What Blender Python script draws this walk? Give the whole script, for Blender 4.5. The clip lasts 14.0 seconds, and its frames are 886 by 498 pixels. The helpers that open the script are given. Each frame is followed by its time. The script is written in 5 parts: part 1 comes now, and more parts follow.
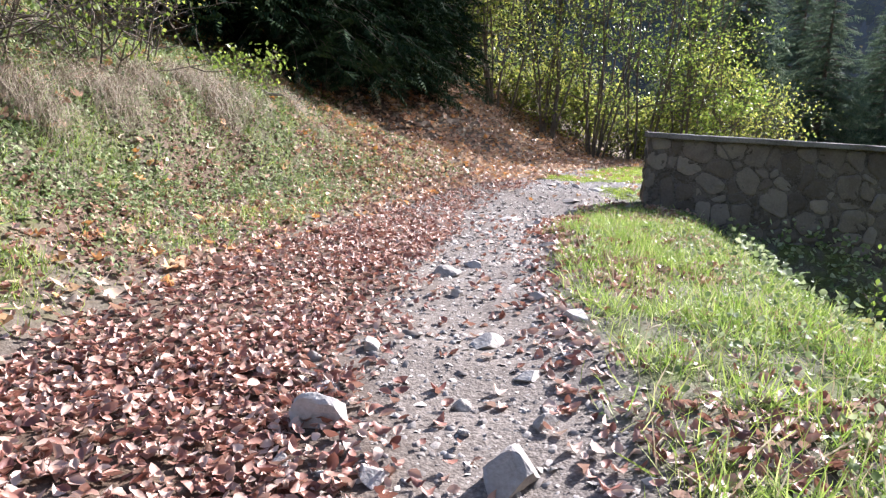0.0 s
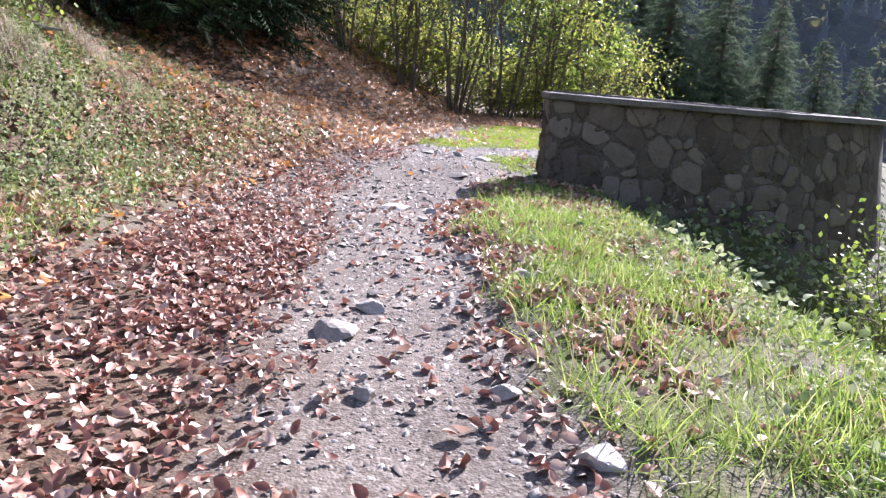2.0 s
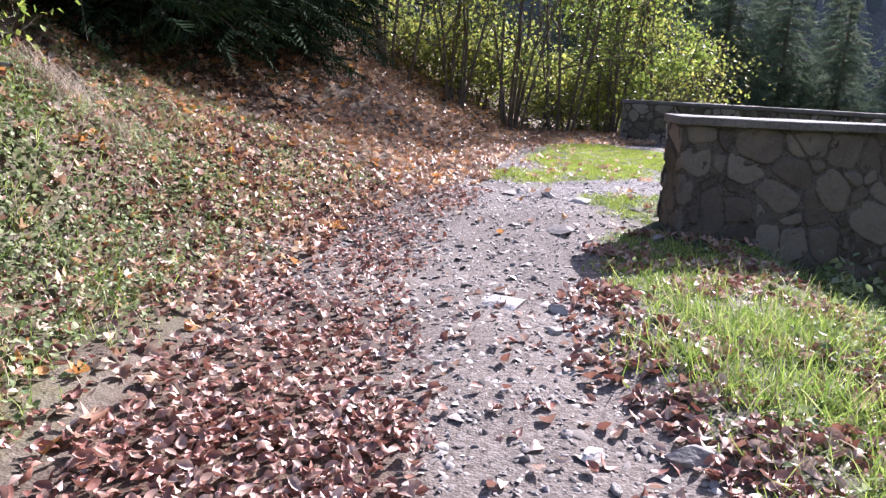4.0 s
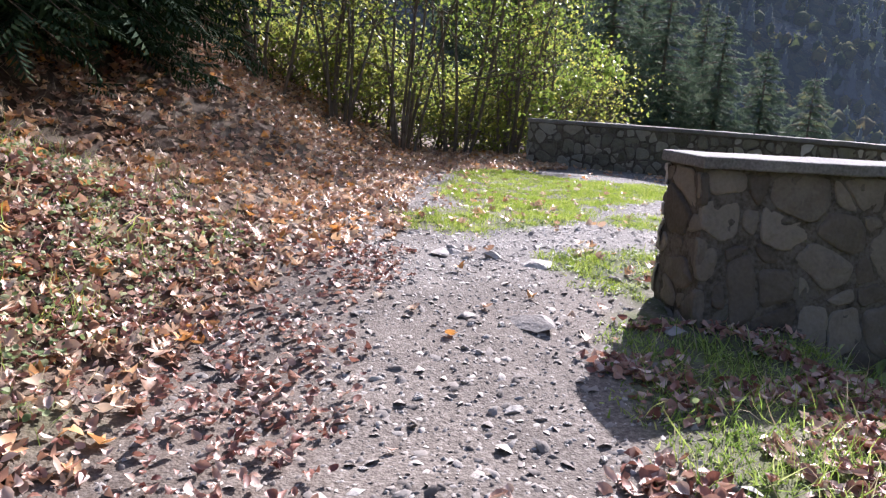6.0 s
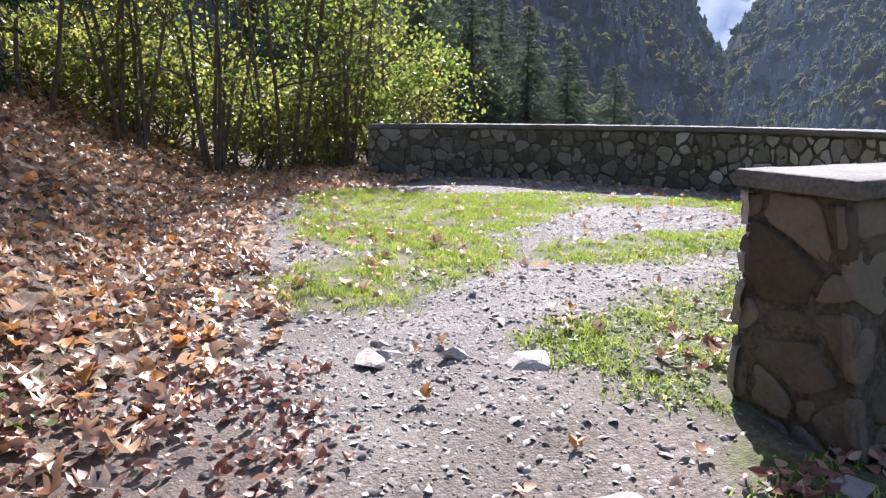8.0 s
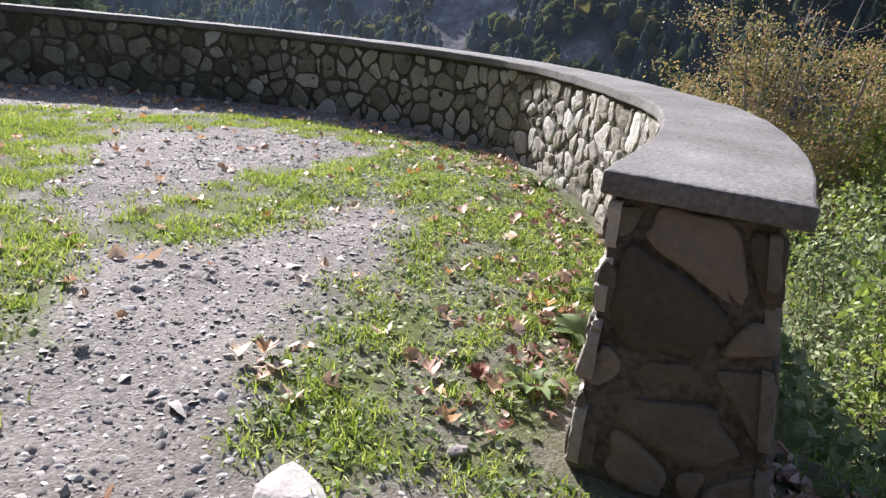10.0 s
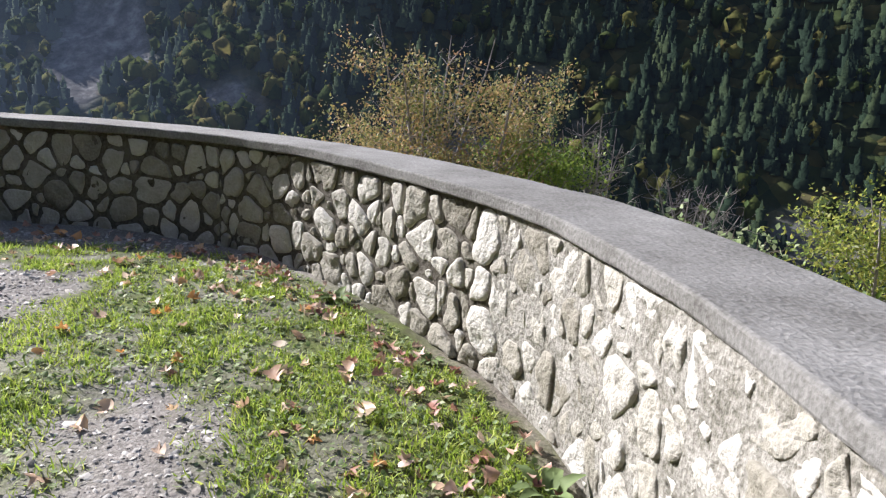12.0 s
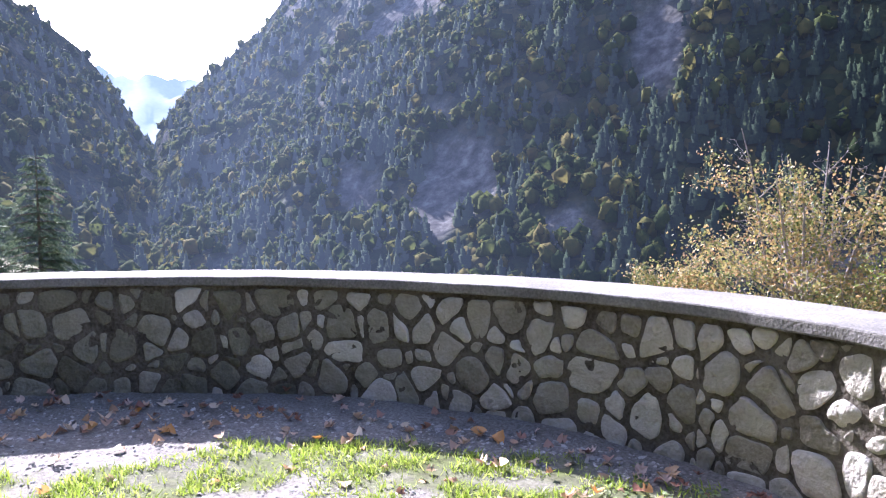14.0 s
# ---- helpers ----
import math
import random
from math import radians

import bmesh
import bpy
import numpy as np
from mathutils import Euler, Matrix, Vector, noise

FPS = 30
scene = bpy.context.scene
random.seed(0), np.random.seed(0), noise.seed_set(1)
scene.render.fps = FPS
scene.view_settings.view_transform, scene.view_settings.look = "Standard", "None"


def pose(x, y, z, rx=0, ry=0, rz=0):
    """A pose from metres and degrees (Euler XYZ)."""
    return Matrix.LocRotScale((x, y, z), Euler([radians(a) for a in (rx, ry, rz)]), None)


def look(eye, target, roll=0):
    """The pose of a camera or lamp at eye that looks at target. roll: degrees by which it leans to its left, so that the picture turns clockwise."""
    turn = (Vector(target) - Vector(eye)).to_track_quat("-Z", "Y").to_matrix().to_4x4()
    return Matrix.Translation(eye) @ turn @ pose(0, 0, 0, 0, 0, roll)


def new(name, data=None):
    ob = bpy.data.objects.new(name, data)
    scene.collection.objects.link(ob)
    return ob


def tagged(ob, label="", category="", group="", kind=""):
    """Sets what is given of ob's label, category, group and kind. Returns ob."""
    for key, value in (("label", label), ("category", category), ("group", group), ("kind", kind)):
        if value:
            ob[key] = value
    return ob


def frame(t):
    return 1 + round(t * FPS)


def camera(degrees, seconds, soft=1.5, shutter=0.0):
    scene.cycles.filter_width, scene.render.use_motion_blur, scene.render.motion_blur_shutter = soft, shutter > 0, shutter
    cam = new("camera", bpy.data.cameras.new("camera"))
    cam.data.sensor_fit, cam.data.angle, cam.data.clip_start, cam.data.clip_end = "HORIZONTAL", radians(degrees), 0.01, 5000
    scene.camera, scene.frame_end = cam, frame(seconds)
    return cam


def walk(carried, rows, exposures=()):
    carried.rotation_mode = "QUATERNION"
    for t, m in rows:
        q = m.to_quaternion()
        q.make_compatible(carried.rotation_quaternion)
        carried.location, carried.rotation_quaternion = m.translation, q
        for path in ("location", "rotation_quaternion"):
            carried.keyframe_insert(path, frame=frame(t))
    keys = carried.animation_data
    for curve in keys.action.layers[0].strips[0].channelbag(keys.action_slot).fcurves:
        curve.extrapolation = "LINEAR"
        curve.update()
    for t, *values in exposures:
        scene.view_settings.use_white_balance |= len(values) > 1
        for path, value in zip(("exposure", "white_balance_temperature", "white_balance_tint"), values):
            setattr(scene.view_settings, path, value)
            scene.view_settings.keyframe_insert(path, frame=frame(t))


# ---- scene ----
cam = camera(63.0, 14.0, soft=1.3)
PATH = [
    (0, (1.113, 0.462, 1.169), (0.841, 2.411, 0.815), 3.5),
    (0.5, (1.061, 0.979, 1.209), (0.832, 2.925, 0.808), 5.5),
    (1, (0.895, 1.538, 1.2), (0.894, 3.492, 0.772), 4.9),
    (1.5, (0.724, 2.065, 1.197), (0.78, 4.016, 0.759), 1.3),
    (2, (0.601, 2.582, 1.213), (0.769, 4.522, 0.755), 5.0),
    (2.5, (0.413, 3.099, 1.256), (0.599, 5.028, 0.763), 5.4),
    (3, (0.304, 3.688, 1.328), (0.273, 5.639, 0.889), 0.2),
    (3.2, (0.271, 3.916, 1.341), (0.216, 5.864, 0.888), 1.8),
    (5.3, (0.01, 6.408, 1.364), (0.274, 8.34, 0.921), 0.8),
    (5.5, (0.024, 6.655, 1.384), (0.293, 8.572, 0.881), 0.8),
    (6, (-0.046, 7.226, 1.391), (0.373, 9.141, 0.992), 3.6),
    (6.5, (-0.119, 7.779, 1.395), (0.305, 9.703, 1.052), 1.6),
    (7, (-0.1, 8.421, 1.394), (0.262, 10.349, 1.003), 3.4),
    (7.2, (-0.123, 8.711, 1.377), (0.338, 10.625, 1.026), 2.0),
    (9.3, (0.101, 10.967, 1.496), (1.679, 12.078, 0.97), 5.8),
    (9.5, (0.165, 11.184, 1.498), (1.858, 12.114, 0.977), 5.6),
    (10, (0.347, 11.593, 1.551), (2.139, 12.234, 0.937), 5.6),
    (10.5, (0.664, 11.914, 1.605), (2.542, 12.374, 1.092), 4.6),
    (11, (0.99, 12.27, 1.656), (2.925, 12.258, 1.15), 6.0),
    (11.5, (1.37, 12.468, 1.676), (3.312, 12.267, 1.243), 2.0),
    (12, (1.709, 12.77, 1.696), (3.646, 12.552, 1.252), 3.7),
    (12.5, (2.145, 13.103, 1.702), (4.108, 13.131, 1.321), 2.4),
    (13, (2.619, 13.357, 1.765), (4.558, 13.703, 1.42), 0.5),
    (13.5, (3.133, 13.725, 1.781), (5.061, 14.193, 1.528), 1.6),
    (14, (3.622, 13.98, 1.779), (5.497, 14.662, 1.639), -0.5),
]
walk(cam, [(t, look(eye, target, roll)) for t, eye, target, roll in PATH], [(0.0, 1.84, 5850, 19), (3.2, 1.76, 5720, 28), (6.0, 1.6, 5830, 23), (7.2, 1.72, 5850, 22), (9.3, 1.4, 6000, 20), (12.0, 1.26, 5950, 15), (12.6, 1.33, 5850, 16), (13.1, 1.72, 5780, 19), (13.6, 1.96, 5750, 22), (14.0, 2.36, 5600, 28)])

# ---- world and sun ----
SUN_AZ = radians(37.5)      # from +y towards +x
SUN_EL = radians(31.5)
world = bpy.data.worlds.new("world")
scene.world = world
world.use_nodes = True
wn = world.node_tree.nodes
sky = wn.new("ShaderNodeTexSky")
sky.sky_type = "NISHITA"
sky.sun_disc = False
sky.sun_elevation = SUN_EL
sky.sun_rotation = SUN_AZ
sky.dust_density = 2.0
world.node_tree.links.new(sky.outputs[0], wn["Background"].inputs[0])
wn["Background"].inputs[1].default_value = 0.085
sun = new("sun", bpy.data.lights.new("sun", "SUN"))
sun.data.energy = 5.0
sun.data.angle = radians(0.6)
sun.data.color = (1.0, 0.95, 0.87)
S_DIR = Vector((math.sin(SUN_AZ) * math.cos(SUN_EL), math.cos(SUN_AZ) * math.cos(SUN_EL), math.sin(SUN_EL)))
sun.matrix_world = look(S_DIR * 60, (0, 0, 0))


# ---- material helpers ----
def material(name, stops, scale=4.0, rough=0.85, bump=0.4, fine=60.0, big=0.6, glow=None, translucent=0.0,
             island=0.0, metallic=0.0, spec=0.3, bump_dist=0.02, randomize=0.0):
    """A procedural surface: stops of colour over mixed large and fine noise, with bump. island: spread per loose piece."""
    m = bpy.data.materials.new(name)
    m.use_nodes = True
    nt = m.node_tree
    n, l = nt.nodes, nt.links
    bsdf = n["Principled BSDF"]
    co = n.new("ShaderNodeTexCoord")
    a = n.new("ShaderNodeTexNoise")
    a.inputs["Scale"].default_value = scale
    a.inputs["Detail"].default_value = 6
    a.inputs["Roughness"].default_value = 0.65
    l.new(co.outputs["Object"], a.inputs["Vector"])
    b = n.new("ShaderNodeTexNoise")
    b.inputs["Scale"].default_value = fine
    b.inputs["Detail"].default_value = 4
    l.new(co.outputs["Object"], b.inputs["Vector"])
    mix = n.new("ShaderNodeMix")
    mix.inputs[0].default_value = 1 - big
    l.new(a.outputs["Fac"], mix.inputs[2])
    l.new(b.outputs["Fac"], mix.inputs[3])
    out = mix.outputs[0]
    if island or randomize:
        if island:
            geo = n.new("ShaderNodeNewGeometry")
            rnd = geo.outputs["Random Per Island"]
            amount = island
        else:
            geo = n.new("ShaderNodeObjectInfo")
            rnd = geo.outputs["Random"]
            amount = randomize
        mx = n.new("ShaderNodeMix")
        mx.inputs[0].default_value = amount
        l.new(out, mx.inputs[2])
        l.new(rnd, mx.inputs[3])
        out = mx.outputs[0]
    ramp = n.new("ShaderNodeValToRGB")
    els = ramp.color_ramp.elements
    while len(els) < len(stops):
        els.new(0.5)
    for e, (p, c) in zip(els, stops):
        e.position = p
        e.color = (*c, 1)
    l.new(out, ramp.inputs[0])
    l.new(ramp.outputs[0], bsdf.inputs["Base Color"])
    bsdf.inputs["Roughness"].default_value = rough
    bsdf.inputs["Metallic"].default_value = metallic
    bsdf.inputs["Specular IOR Level"].default_value = spec
    if bump:
        bp = n.new("ShaderNodeBump")
        bp.inputs["Strength"].default_value = bump
        bp.inputs["Distance"].default_value = bump_dist
        l.new(mix.outputs[0], bp.inputs["Height"])
        l.new(bp.outputs[0], bsdf.inputs["Normal"])
    shader = bsdf.outputs[0]
    surf = n["Material Output"].inputs["Surface"]
    if translucent:
        tr = n.new("ShaderNodeBsdfTranslucent")
        l.new(ramp.outputs[0], tr.inputs["Color"])
        ms = n.new("ShaderNodeMixShader")
        ms.inputs[0].default_value = translucent
        l.new(shader, ms.inputs[1])
        l.new(tr.outputs[0], ms.inputs[2])
        shader = ms.outputs[0]
    if glow:
        bsdf.inputs["Emission Color"].default_value = (*glow[:3], 1)
        bsdf.inputs["Emission Strength"].default_value = glow[3]
    l.new(shader, surf)
    return m


def smooth(a, b, x):
    t = np.clip((np.asarray(x, float) - a) / (b - a), 0, 1)
    return t * t * (3 - 2 * t)


def mesh_of(name, verts, faces, mat, soft=False):
    me = bpy.data.meshes.new(name)
    me.from_pydata([tuple(v) for v in verts], [], faces)
    me.materials.append(mat)
    if soft:
        me.polygons.foreach_set("use_smooth", [True] * len(me.polygons))
    me.update()
    return me


# ---- the lie of the land ----
# Foot of the hillside on the uphill side of the path: (y, x)
FOOT_Y = np.array([-6, 0, 4, 6.5, 9.5, 11.3, 12.5, 13.5, 15, 17, 18.5, 22, 26, 32.0])
FOOT_X = np.array([-0.9, -1.1, -1.2, -1.15, -0.8, -0.4, 0.05, 0.25, 0.4, 0.85, 1.3, 2.4, 3.6, 5.0])
# Middle of the trodden path
MID_Y = np.array([-6, 0, 2.5, 4, 6, 8, 9.5, 11.3, 13, 15, 17])
MID_X = np.array([1.6, 1.25, 1.0, 0.75, 0.6, 0.65, 0.8, 1.3, 2.2, 4.2, 6.0])
# Inner face of the parapet, from its near end round to its far end
WALL_PTS = [(2.51, 11.87), (3.7, 11.82), (4.97, 11.97), (5.9, 12.36), (6.7, 12.82), (7.5, 13.42), (8.12, 14.2),
            (8.48, 15.1), (8.63, 16.2), (8.58, 17.3), (8.3, 18.3), (7.75, 19.4), (7.0, 20.6), (6.0, 21.6), (4.9, 22.15)]
CAP_Z = 1.16


def wall_curve(n=240):
    """Points along the inner face, evenly spaced."""
    p = np.array(WALL_PTS)
    k = len(p)
    ext = np.vstack([2 * p[0] - p[1], p, 2 * p[-1] - p[-2]])
    out = []
    for i in range(k - 1):
        p0, p1, p2, p3 = ext[i:i + 4]
        for s in np.linspace(0, 1, 24, endpoint=False):
            out.append(0.5 * (2 * p1 + (p2 - p0) * s + (2 * p0 - 5 * p1 + 4 * p2 - p3) * s**2 + (3 * p1 - p0 - 3 * p2 + p3) * s**3))
    out.append(p[-1])
    out = np.array(out)
    d = np.r_[0, np.cumsum(np.hypot(*np.diff(out, axis=0).T))]
    s = np.linspace(0, d[-1], n)
    return np.stack([np.interp(s, d, out[:, 0]), np.interp(s, d, out[:, 1])], 1), s


WALL, WALL_S = wall_curve()
WALL_LEN = WALL_S[-1]
TAN = np.gradient(WALL, WALL_S, axis=0)
TAN /= np.linalg.norm(TAN, axis=1)[:, None]
INWARD = np.stack([-TAN[:, 1], TAN[:, 0]], 1)


def wall_at(s):
    """The inner face's point, direction along it and direction into the terrace, s metres from the near end."""
    p = np.array([np.interp(s, WALL_S, WALL[:, i]) for i in (0, 1)])
    t = np.array([np.interp(s, WALL_S, TAN[:, i]) for i in (0, 1)])
    t /= np.linalg.norm(t)
    return p, t, np.array([-t[1], t[0]])


def noise2(x, y, f, seed=0.0):
    """Cheap smooth noise, about -1 to 1, on arrays."""
    x, y = np.asarray(x, float) * f + seed * 13.7, np.asarray(y, float) * f + seed * 7.3
    return (np.sin(x + 1.3 * np.sin(y * 0.9 + seed)) * np.cos(y * 1.1 + 1.7 * np.sin(x * 0.7 - seed))
            + 0.5 * np.sin(2.3 * x - 1.9 * y + seed) * np.cos(1.7 * x + 2.6 * y)) / 1.5


def outside(x, y):
    """Metres beyond the inner face of the parapet line (positive on the valley side), also before and after its ends."""
    x, y = np.asarray(x, float), np.asarray(y, float)
    edge_y = np.r_[-12, -3, 3.3, 6.0, 8.3, 10.2, 11.0, 11.8]
    edge_x = np.r_[5.6, 3.6, 2.75, 2.55, 2.55, 2.75, 3.0, 3.3]
    side = x - np.interp(y, edge_y, edge_x)
    far = x - np.interp(y, [21, 22.4, 26, 60], [8.0, 5.5, 8.0, 40.0])
    near = np.full(x.shape, 90.0)
    inside = (y > -6) & (y < 24.5) & (x > -6) & (x < 60)
    if inside.any():
        px, py = np.broadcast_arrays(x, y)
        px, py = px[inside], py[inside]
        best, sign = np.full(px.shape, 1e9), np.zeros(px.shape)
        for p, w in zip(WALL[::4], INWARD[::4]):
            d2 = (px - p[0])**2 + (py - p[1])**2
            m = d2 < best
            best = np.where(m, d2, best)
            sign = np.where(m, -(px - p[0]) * w[0] - (py - p[1]) * w[1], sign)
        near = near.copy() if near.ndim else near.reshape(1)
        if near.shape != inside.shape:
            near = np.broadcast_to(near, inside.shape).copy()
        near[inside] = sign
    near = near.reshape(np.broadcast(x, y).shape)
    low_near = np.where(x < 2.45, 90.0, near)
    near = np.where((x < 2.45) & (y < 14), -5.0, np.where((x < 4.8) & (y > 18), -5.0, near))
    return np.where(y < 11.3, np.minimum(side, low_near), np.where(y > 22.6, far, near))



def height(x, y):
    """Height of the ground, arrays or numbers."""
    x, y = np.asarray(x, float), np.asarray(y, float)
    base = 0.01 - 0.045 * np.maximum(3.5 - y, 0) + 0.19 * smooth(9.8, 13.8, y)
    mid = np.interp(y, MID_Y, MID_X)
    lower = 1 - smooth(8.0, 12.0, y)
    base = base + lower * 0.10 * smooth(0.25, 0.95, x - mid) - lower * 0.04 * smooth(0.3, 1.0, mid - x)
    # the hillside
    foot = np.interp(y, FOOT_Y, FOOT_X)
    d = np.maximum(foot - x, 0)
    bank = np.interp(y, [0, 9.8, 11.3, 13, 16, 18, 22], [0.66, 0.64, 0.52, 0.50, 0.44, 0.5, 0.55]) * (d - 0.4 * (1 - np.exp(-d / 0.4)))
    brow = smooth(4.5, 7.0, y) * (1 - smooth(9.8, 11.0, y))   # a steep lip with a flatter top
    lip = 1.75 + 0.18 * noise2(x * 0, y, 1.6, 6)
    bank = bank + brow * (0.36 * smooth(lip - 0.6, lip, d) - 0.16 * smooth(0.3, 1.0, d) * (1 - smooth(1.1, 1.6, d)) - 0.25 * np.clip(d - lip - 0.2, 0, 5))
    bank = bank + 0.45 * smooth(0.3, 2.2, d) * np.exp(-((y - 17.3) / 1.7) ** 2) - 0.3 * smooth(0.8, 2.5, d) * np.exp(-((y - 13.6) / 1.3) ** 2)
    bank = np.where(d > 6.0, bank - 0.1 * (d - 6.0), bank)
    bank = bank + 0.08 * noise2(x, y, 1.1, 2) * smooth(0.3, 1.5, d) + 0.22 * noise2(x, y, 0.35, 5) * smooth(1, 4, d)
    # the drop on the valley side
    o = outside(x, y)
    shut = smooth(11.2, 11.4, y) * (1 - smooth(22.5, 22.9, y)) * (x > 2.4)
    drop = np.maximum(o - 0.25 * shut, 0)
    fall = 1.0 * (np.minimum(drop, 7) - 0.5 * (1 - np.exp(-drop / 0.5))) + 0.6 * np.maximum(drop - 7, 0) + 0.85 * shut * smooth(0.0, 0.25, drop)
    fall = np.minimum(fall, 45 + 0.02 * drop)
    rough = 0.012 * noise2(x, y, 5.0, 1) + 0.02 * noise2(x, y, 1.7, 3)
    return base + bank - fall + rough


def h(x, y):
    return float(height(np.array([x]), np.array([y]))[0])


def near_line(x, y, pts):
    """Distance of places from a broken line."""
    x, y = np.asarray(x, float), np.asarray(y, float)
    best = np.full(np.broadcast(x, y).shape, 1e9)
    for (ax, ay), (bx, by) in zip(pts, pts[1:]):
        t = np.clip(((x - ax) * (bx - ax) + (y - ay) * (by - ay)) / ((bx - ax)**2 + (by - ay)**2), 0, 1)
        best = np.minimum(best, np.hypot(x - ax - t * (bx - ax), y - ay - t * (by - ay)))
    return best


LAWNS = [([(1.35, 14.55), (2.6, 14.9)], 0.6), ([(3.4, 16.2), (5.2, 17.6)], 0.8), ([(4.6, 18.6), (6.2, 17.9)], 0.6), ([(1.7, 14.4), (2.6, 15.0), (4.4, 18.6)], 0.75), ([(2.6, 16.4), (3.6, 19.5)], 0.8),
         ([(3.9, 14.5), (5.2, 14.5), (6.9, 13.9)], 0.6), ([(6.2, 17.2), (7.2, 16.5)], 0.45),
         ([(7.45, 16.1), (7.4, 14.6)], 0.42), ([(2.6, 12.45), (4.4, 12.75), (6.6, 13.5)], 0.66), ([(2.9, 12.1), (4.8, 12.2), (6.4, 12.95)], 0.4), ([(5.6, 13.6), (7.0, 14.2)], 0.6)]


def lawn(x, y):
    """How grassy the terrace is, 0 to 1."""
    g = np.zeros(np.broadcast(np.asarray(x), np.asarray(y)).shape)
    for pts, r in LAWNS:
        g = np.maximum(g, 1 - smooth(r * 0.65, r * 1.15, near_line(x, y, pts) + 0.16 * noise2(x, y, 4.0, 3) + 0.10 * noise2(x, y, 9.0, 6)))
    return g


def path_side(x, y):
    """Metres from the middle of the path, positive towards the valley, wavering a little."""
    return np.asarray(x, float) - np.interp(y, MID_Y, MID_X) + 0.13 * noise2(x, y, 2.2, 4) + 0.07 * noise2(x, y, 6.0, 8)


def covers(x, y):
    """Shares of gravel, grass and leaf litter on the ground."""
    x, y = np.asarray(x, float), np.asarray(y, float)
    p = path_side(x, y)
    foot = np.interp(y, FOOT_Y, FOOT_X)
    top = smooth(11.3, 12.3, y)
    o = outside(x, y)
    d = foot - x
    verge = smooth(0.50, 0.85, p) * (1 - top)
    grass = np.maximum(verge, lawn(x, y) * smooth(11.5, 12.2, y))
    bank_green = smooth(-0.1, 0.5, d) * smooth(-0.35, 0.25, noise2(x, y, 1.3, 11) + 0.4 * noise2(x, y, 3.7, 15) + 0.3 * (y < 9.5) - 0.35 * smooth(9.5, 12, y))
    grass = np.maximum(grass, 0.8 * bank_green)
    grass = np.maximum(grass, smooth(0.3, 0.8, o))
    strip = np.interp(y, [0, 4, 7, 9, 10.5], [1.9, 1.5, 1.15, 0.8, 0.55])
    left_edge = np.interp(y, [0, 4, 8, 10, 12, 13.5], [0.45, 0.52, 0.6, 0.75, 0.9, 1.1])
    leaf = smooth(-0.35, 0.35, -p - left_edge + 0.15 * noise2(x, y, 5.0, 23)) * (1 - smooth(8.3, 10.2, y)) * (1 - smooth(-0.1, 0.45, -p - left_edge - strip + 0.3 * noise2(x, y, 1.9, 9)))
    leaf = np.maximum(leaf, 0.32 * smooth(-0.1, 0.4, -p - left_edge))
    leaf = np.where(y > 10.5, np.maximum(leaf, 0.75 * smooth(-0.35, 0.35, d + 0.25 * noise2(x, y, 1.5, 19))), leaf)
    gravel = np.clip(1 - grass - leaf, 0, 1) * (1 - smooth(-0.1, 0.4, d))
    return gravel, grass, leaf

# ---- materials of the setting ----
M_STONE = material("wall_stone", [(0.22, (0.13, 0.118, 0.09)), (0.4, (0.27, 0.252, 0.21)), (0.55, (0.36, 0.34, 0.295)), (0.75, (0.52, 0.50, 0.46))], 6, 0.92, 1.0, 45, randomize=0.4, spec=0.15, bump_dist=0.03)
M_MORTAR = material("old_mortar", [(0.3, (0.02, 0.017, 0.012)), (0.44, (0.065, 0.055, 0.042)), (0.57, (0.125, 0.113, 0.092)), (0.72, (0.07, 0.075, 0.028))], 4, 0.95, 1.0, 40, bump_dist=0.03)
M_LIME = material("lime_mortar", [(0.3, (0.05, 0.045, 0.035)), (0.42, (0.16, 0.15, 0.125)), (0.6, (0.31, 0.295, 0.265)), (0.75, (0.14, 0.135, 0.09))], 5, 0.95, 1.0, 40, bump_dist=0.03)
# Darker olive stone, used on the far stretch and the far end.
M_STONE_FAR = material("dark_far_stone", [(0.22, (0.06, 0.058, 0.04)), (0.42, (0.15, 0.142, 0.105)), (0.6, (0.23, 0.22, 0.175)), (0.78, (0.33, 0.315, 0.27))], 6, 0.92, 1.0, 45, randomize=0.4, spec=0.15, bump_dist=0.03)
# Shade on the outer face and near end is put into this darker stone.
M_STONE_SHADE = material("shade_toned_stone", [(0.25, (0.062, 0.052, 0.04)), (0.5, (0.125, 0.108, 0.085)), (0.75, (0.22, 0.195, 0.155))], 4, 0.9, 0.9, 40, randomize=0.4, spec=0.2)
M_COPING = material("concrete_coping", [(0.30, (0.065, 0.061, 0.055)), (0.44, (0.13, 0.125, 0.116)), (0.56, (0.185, 0.18, 0.17)), (0.72, (0.28, 0.272, 0.258))], 2.2, 0.95, 0.7, 55, big=0.55, bump_dist=0.02)


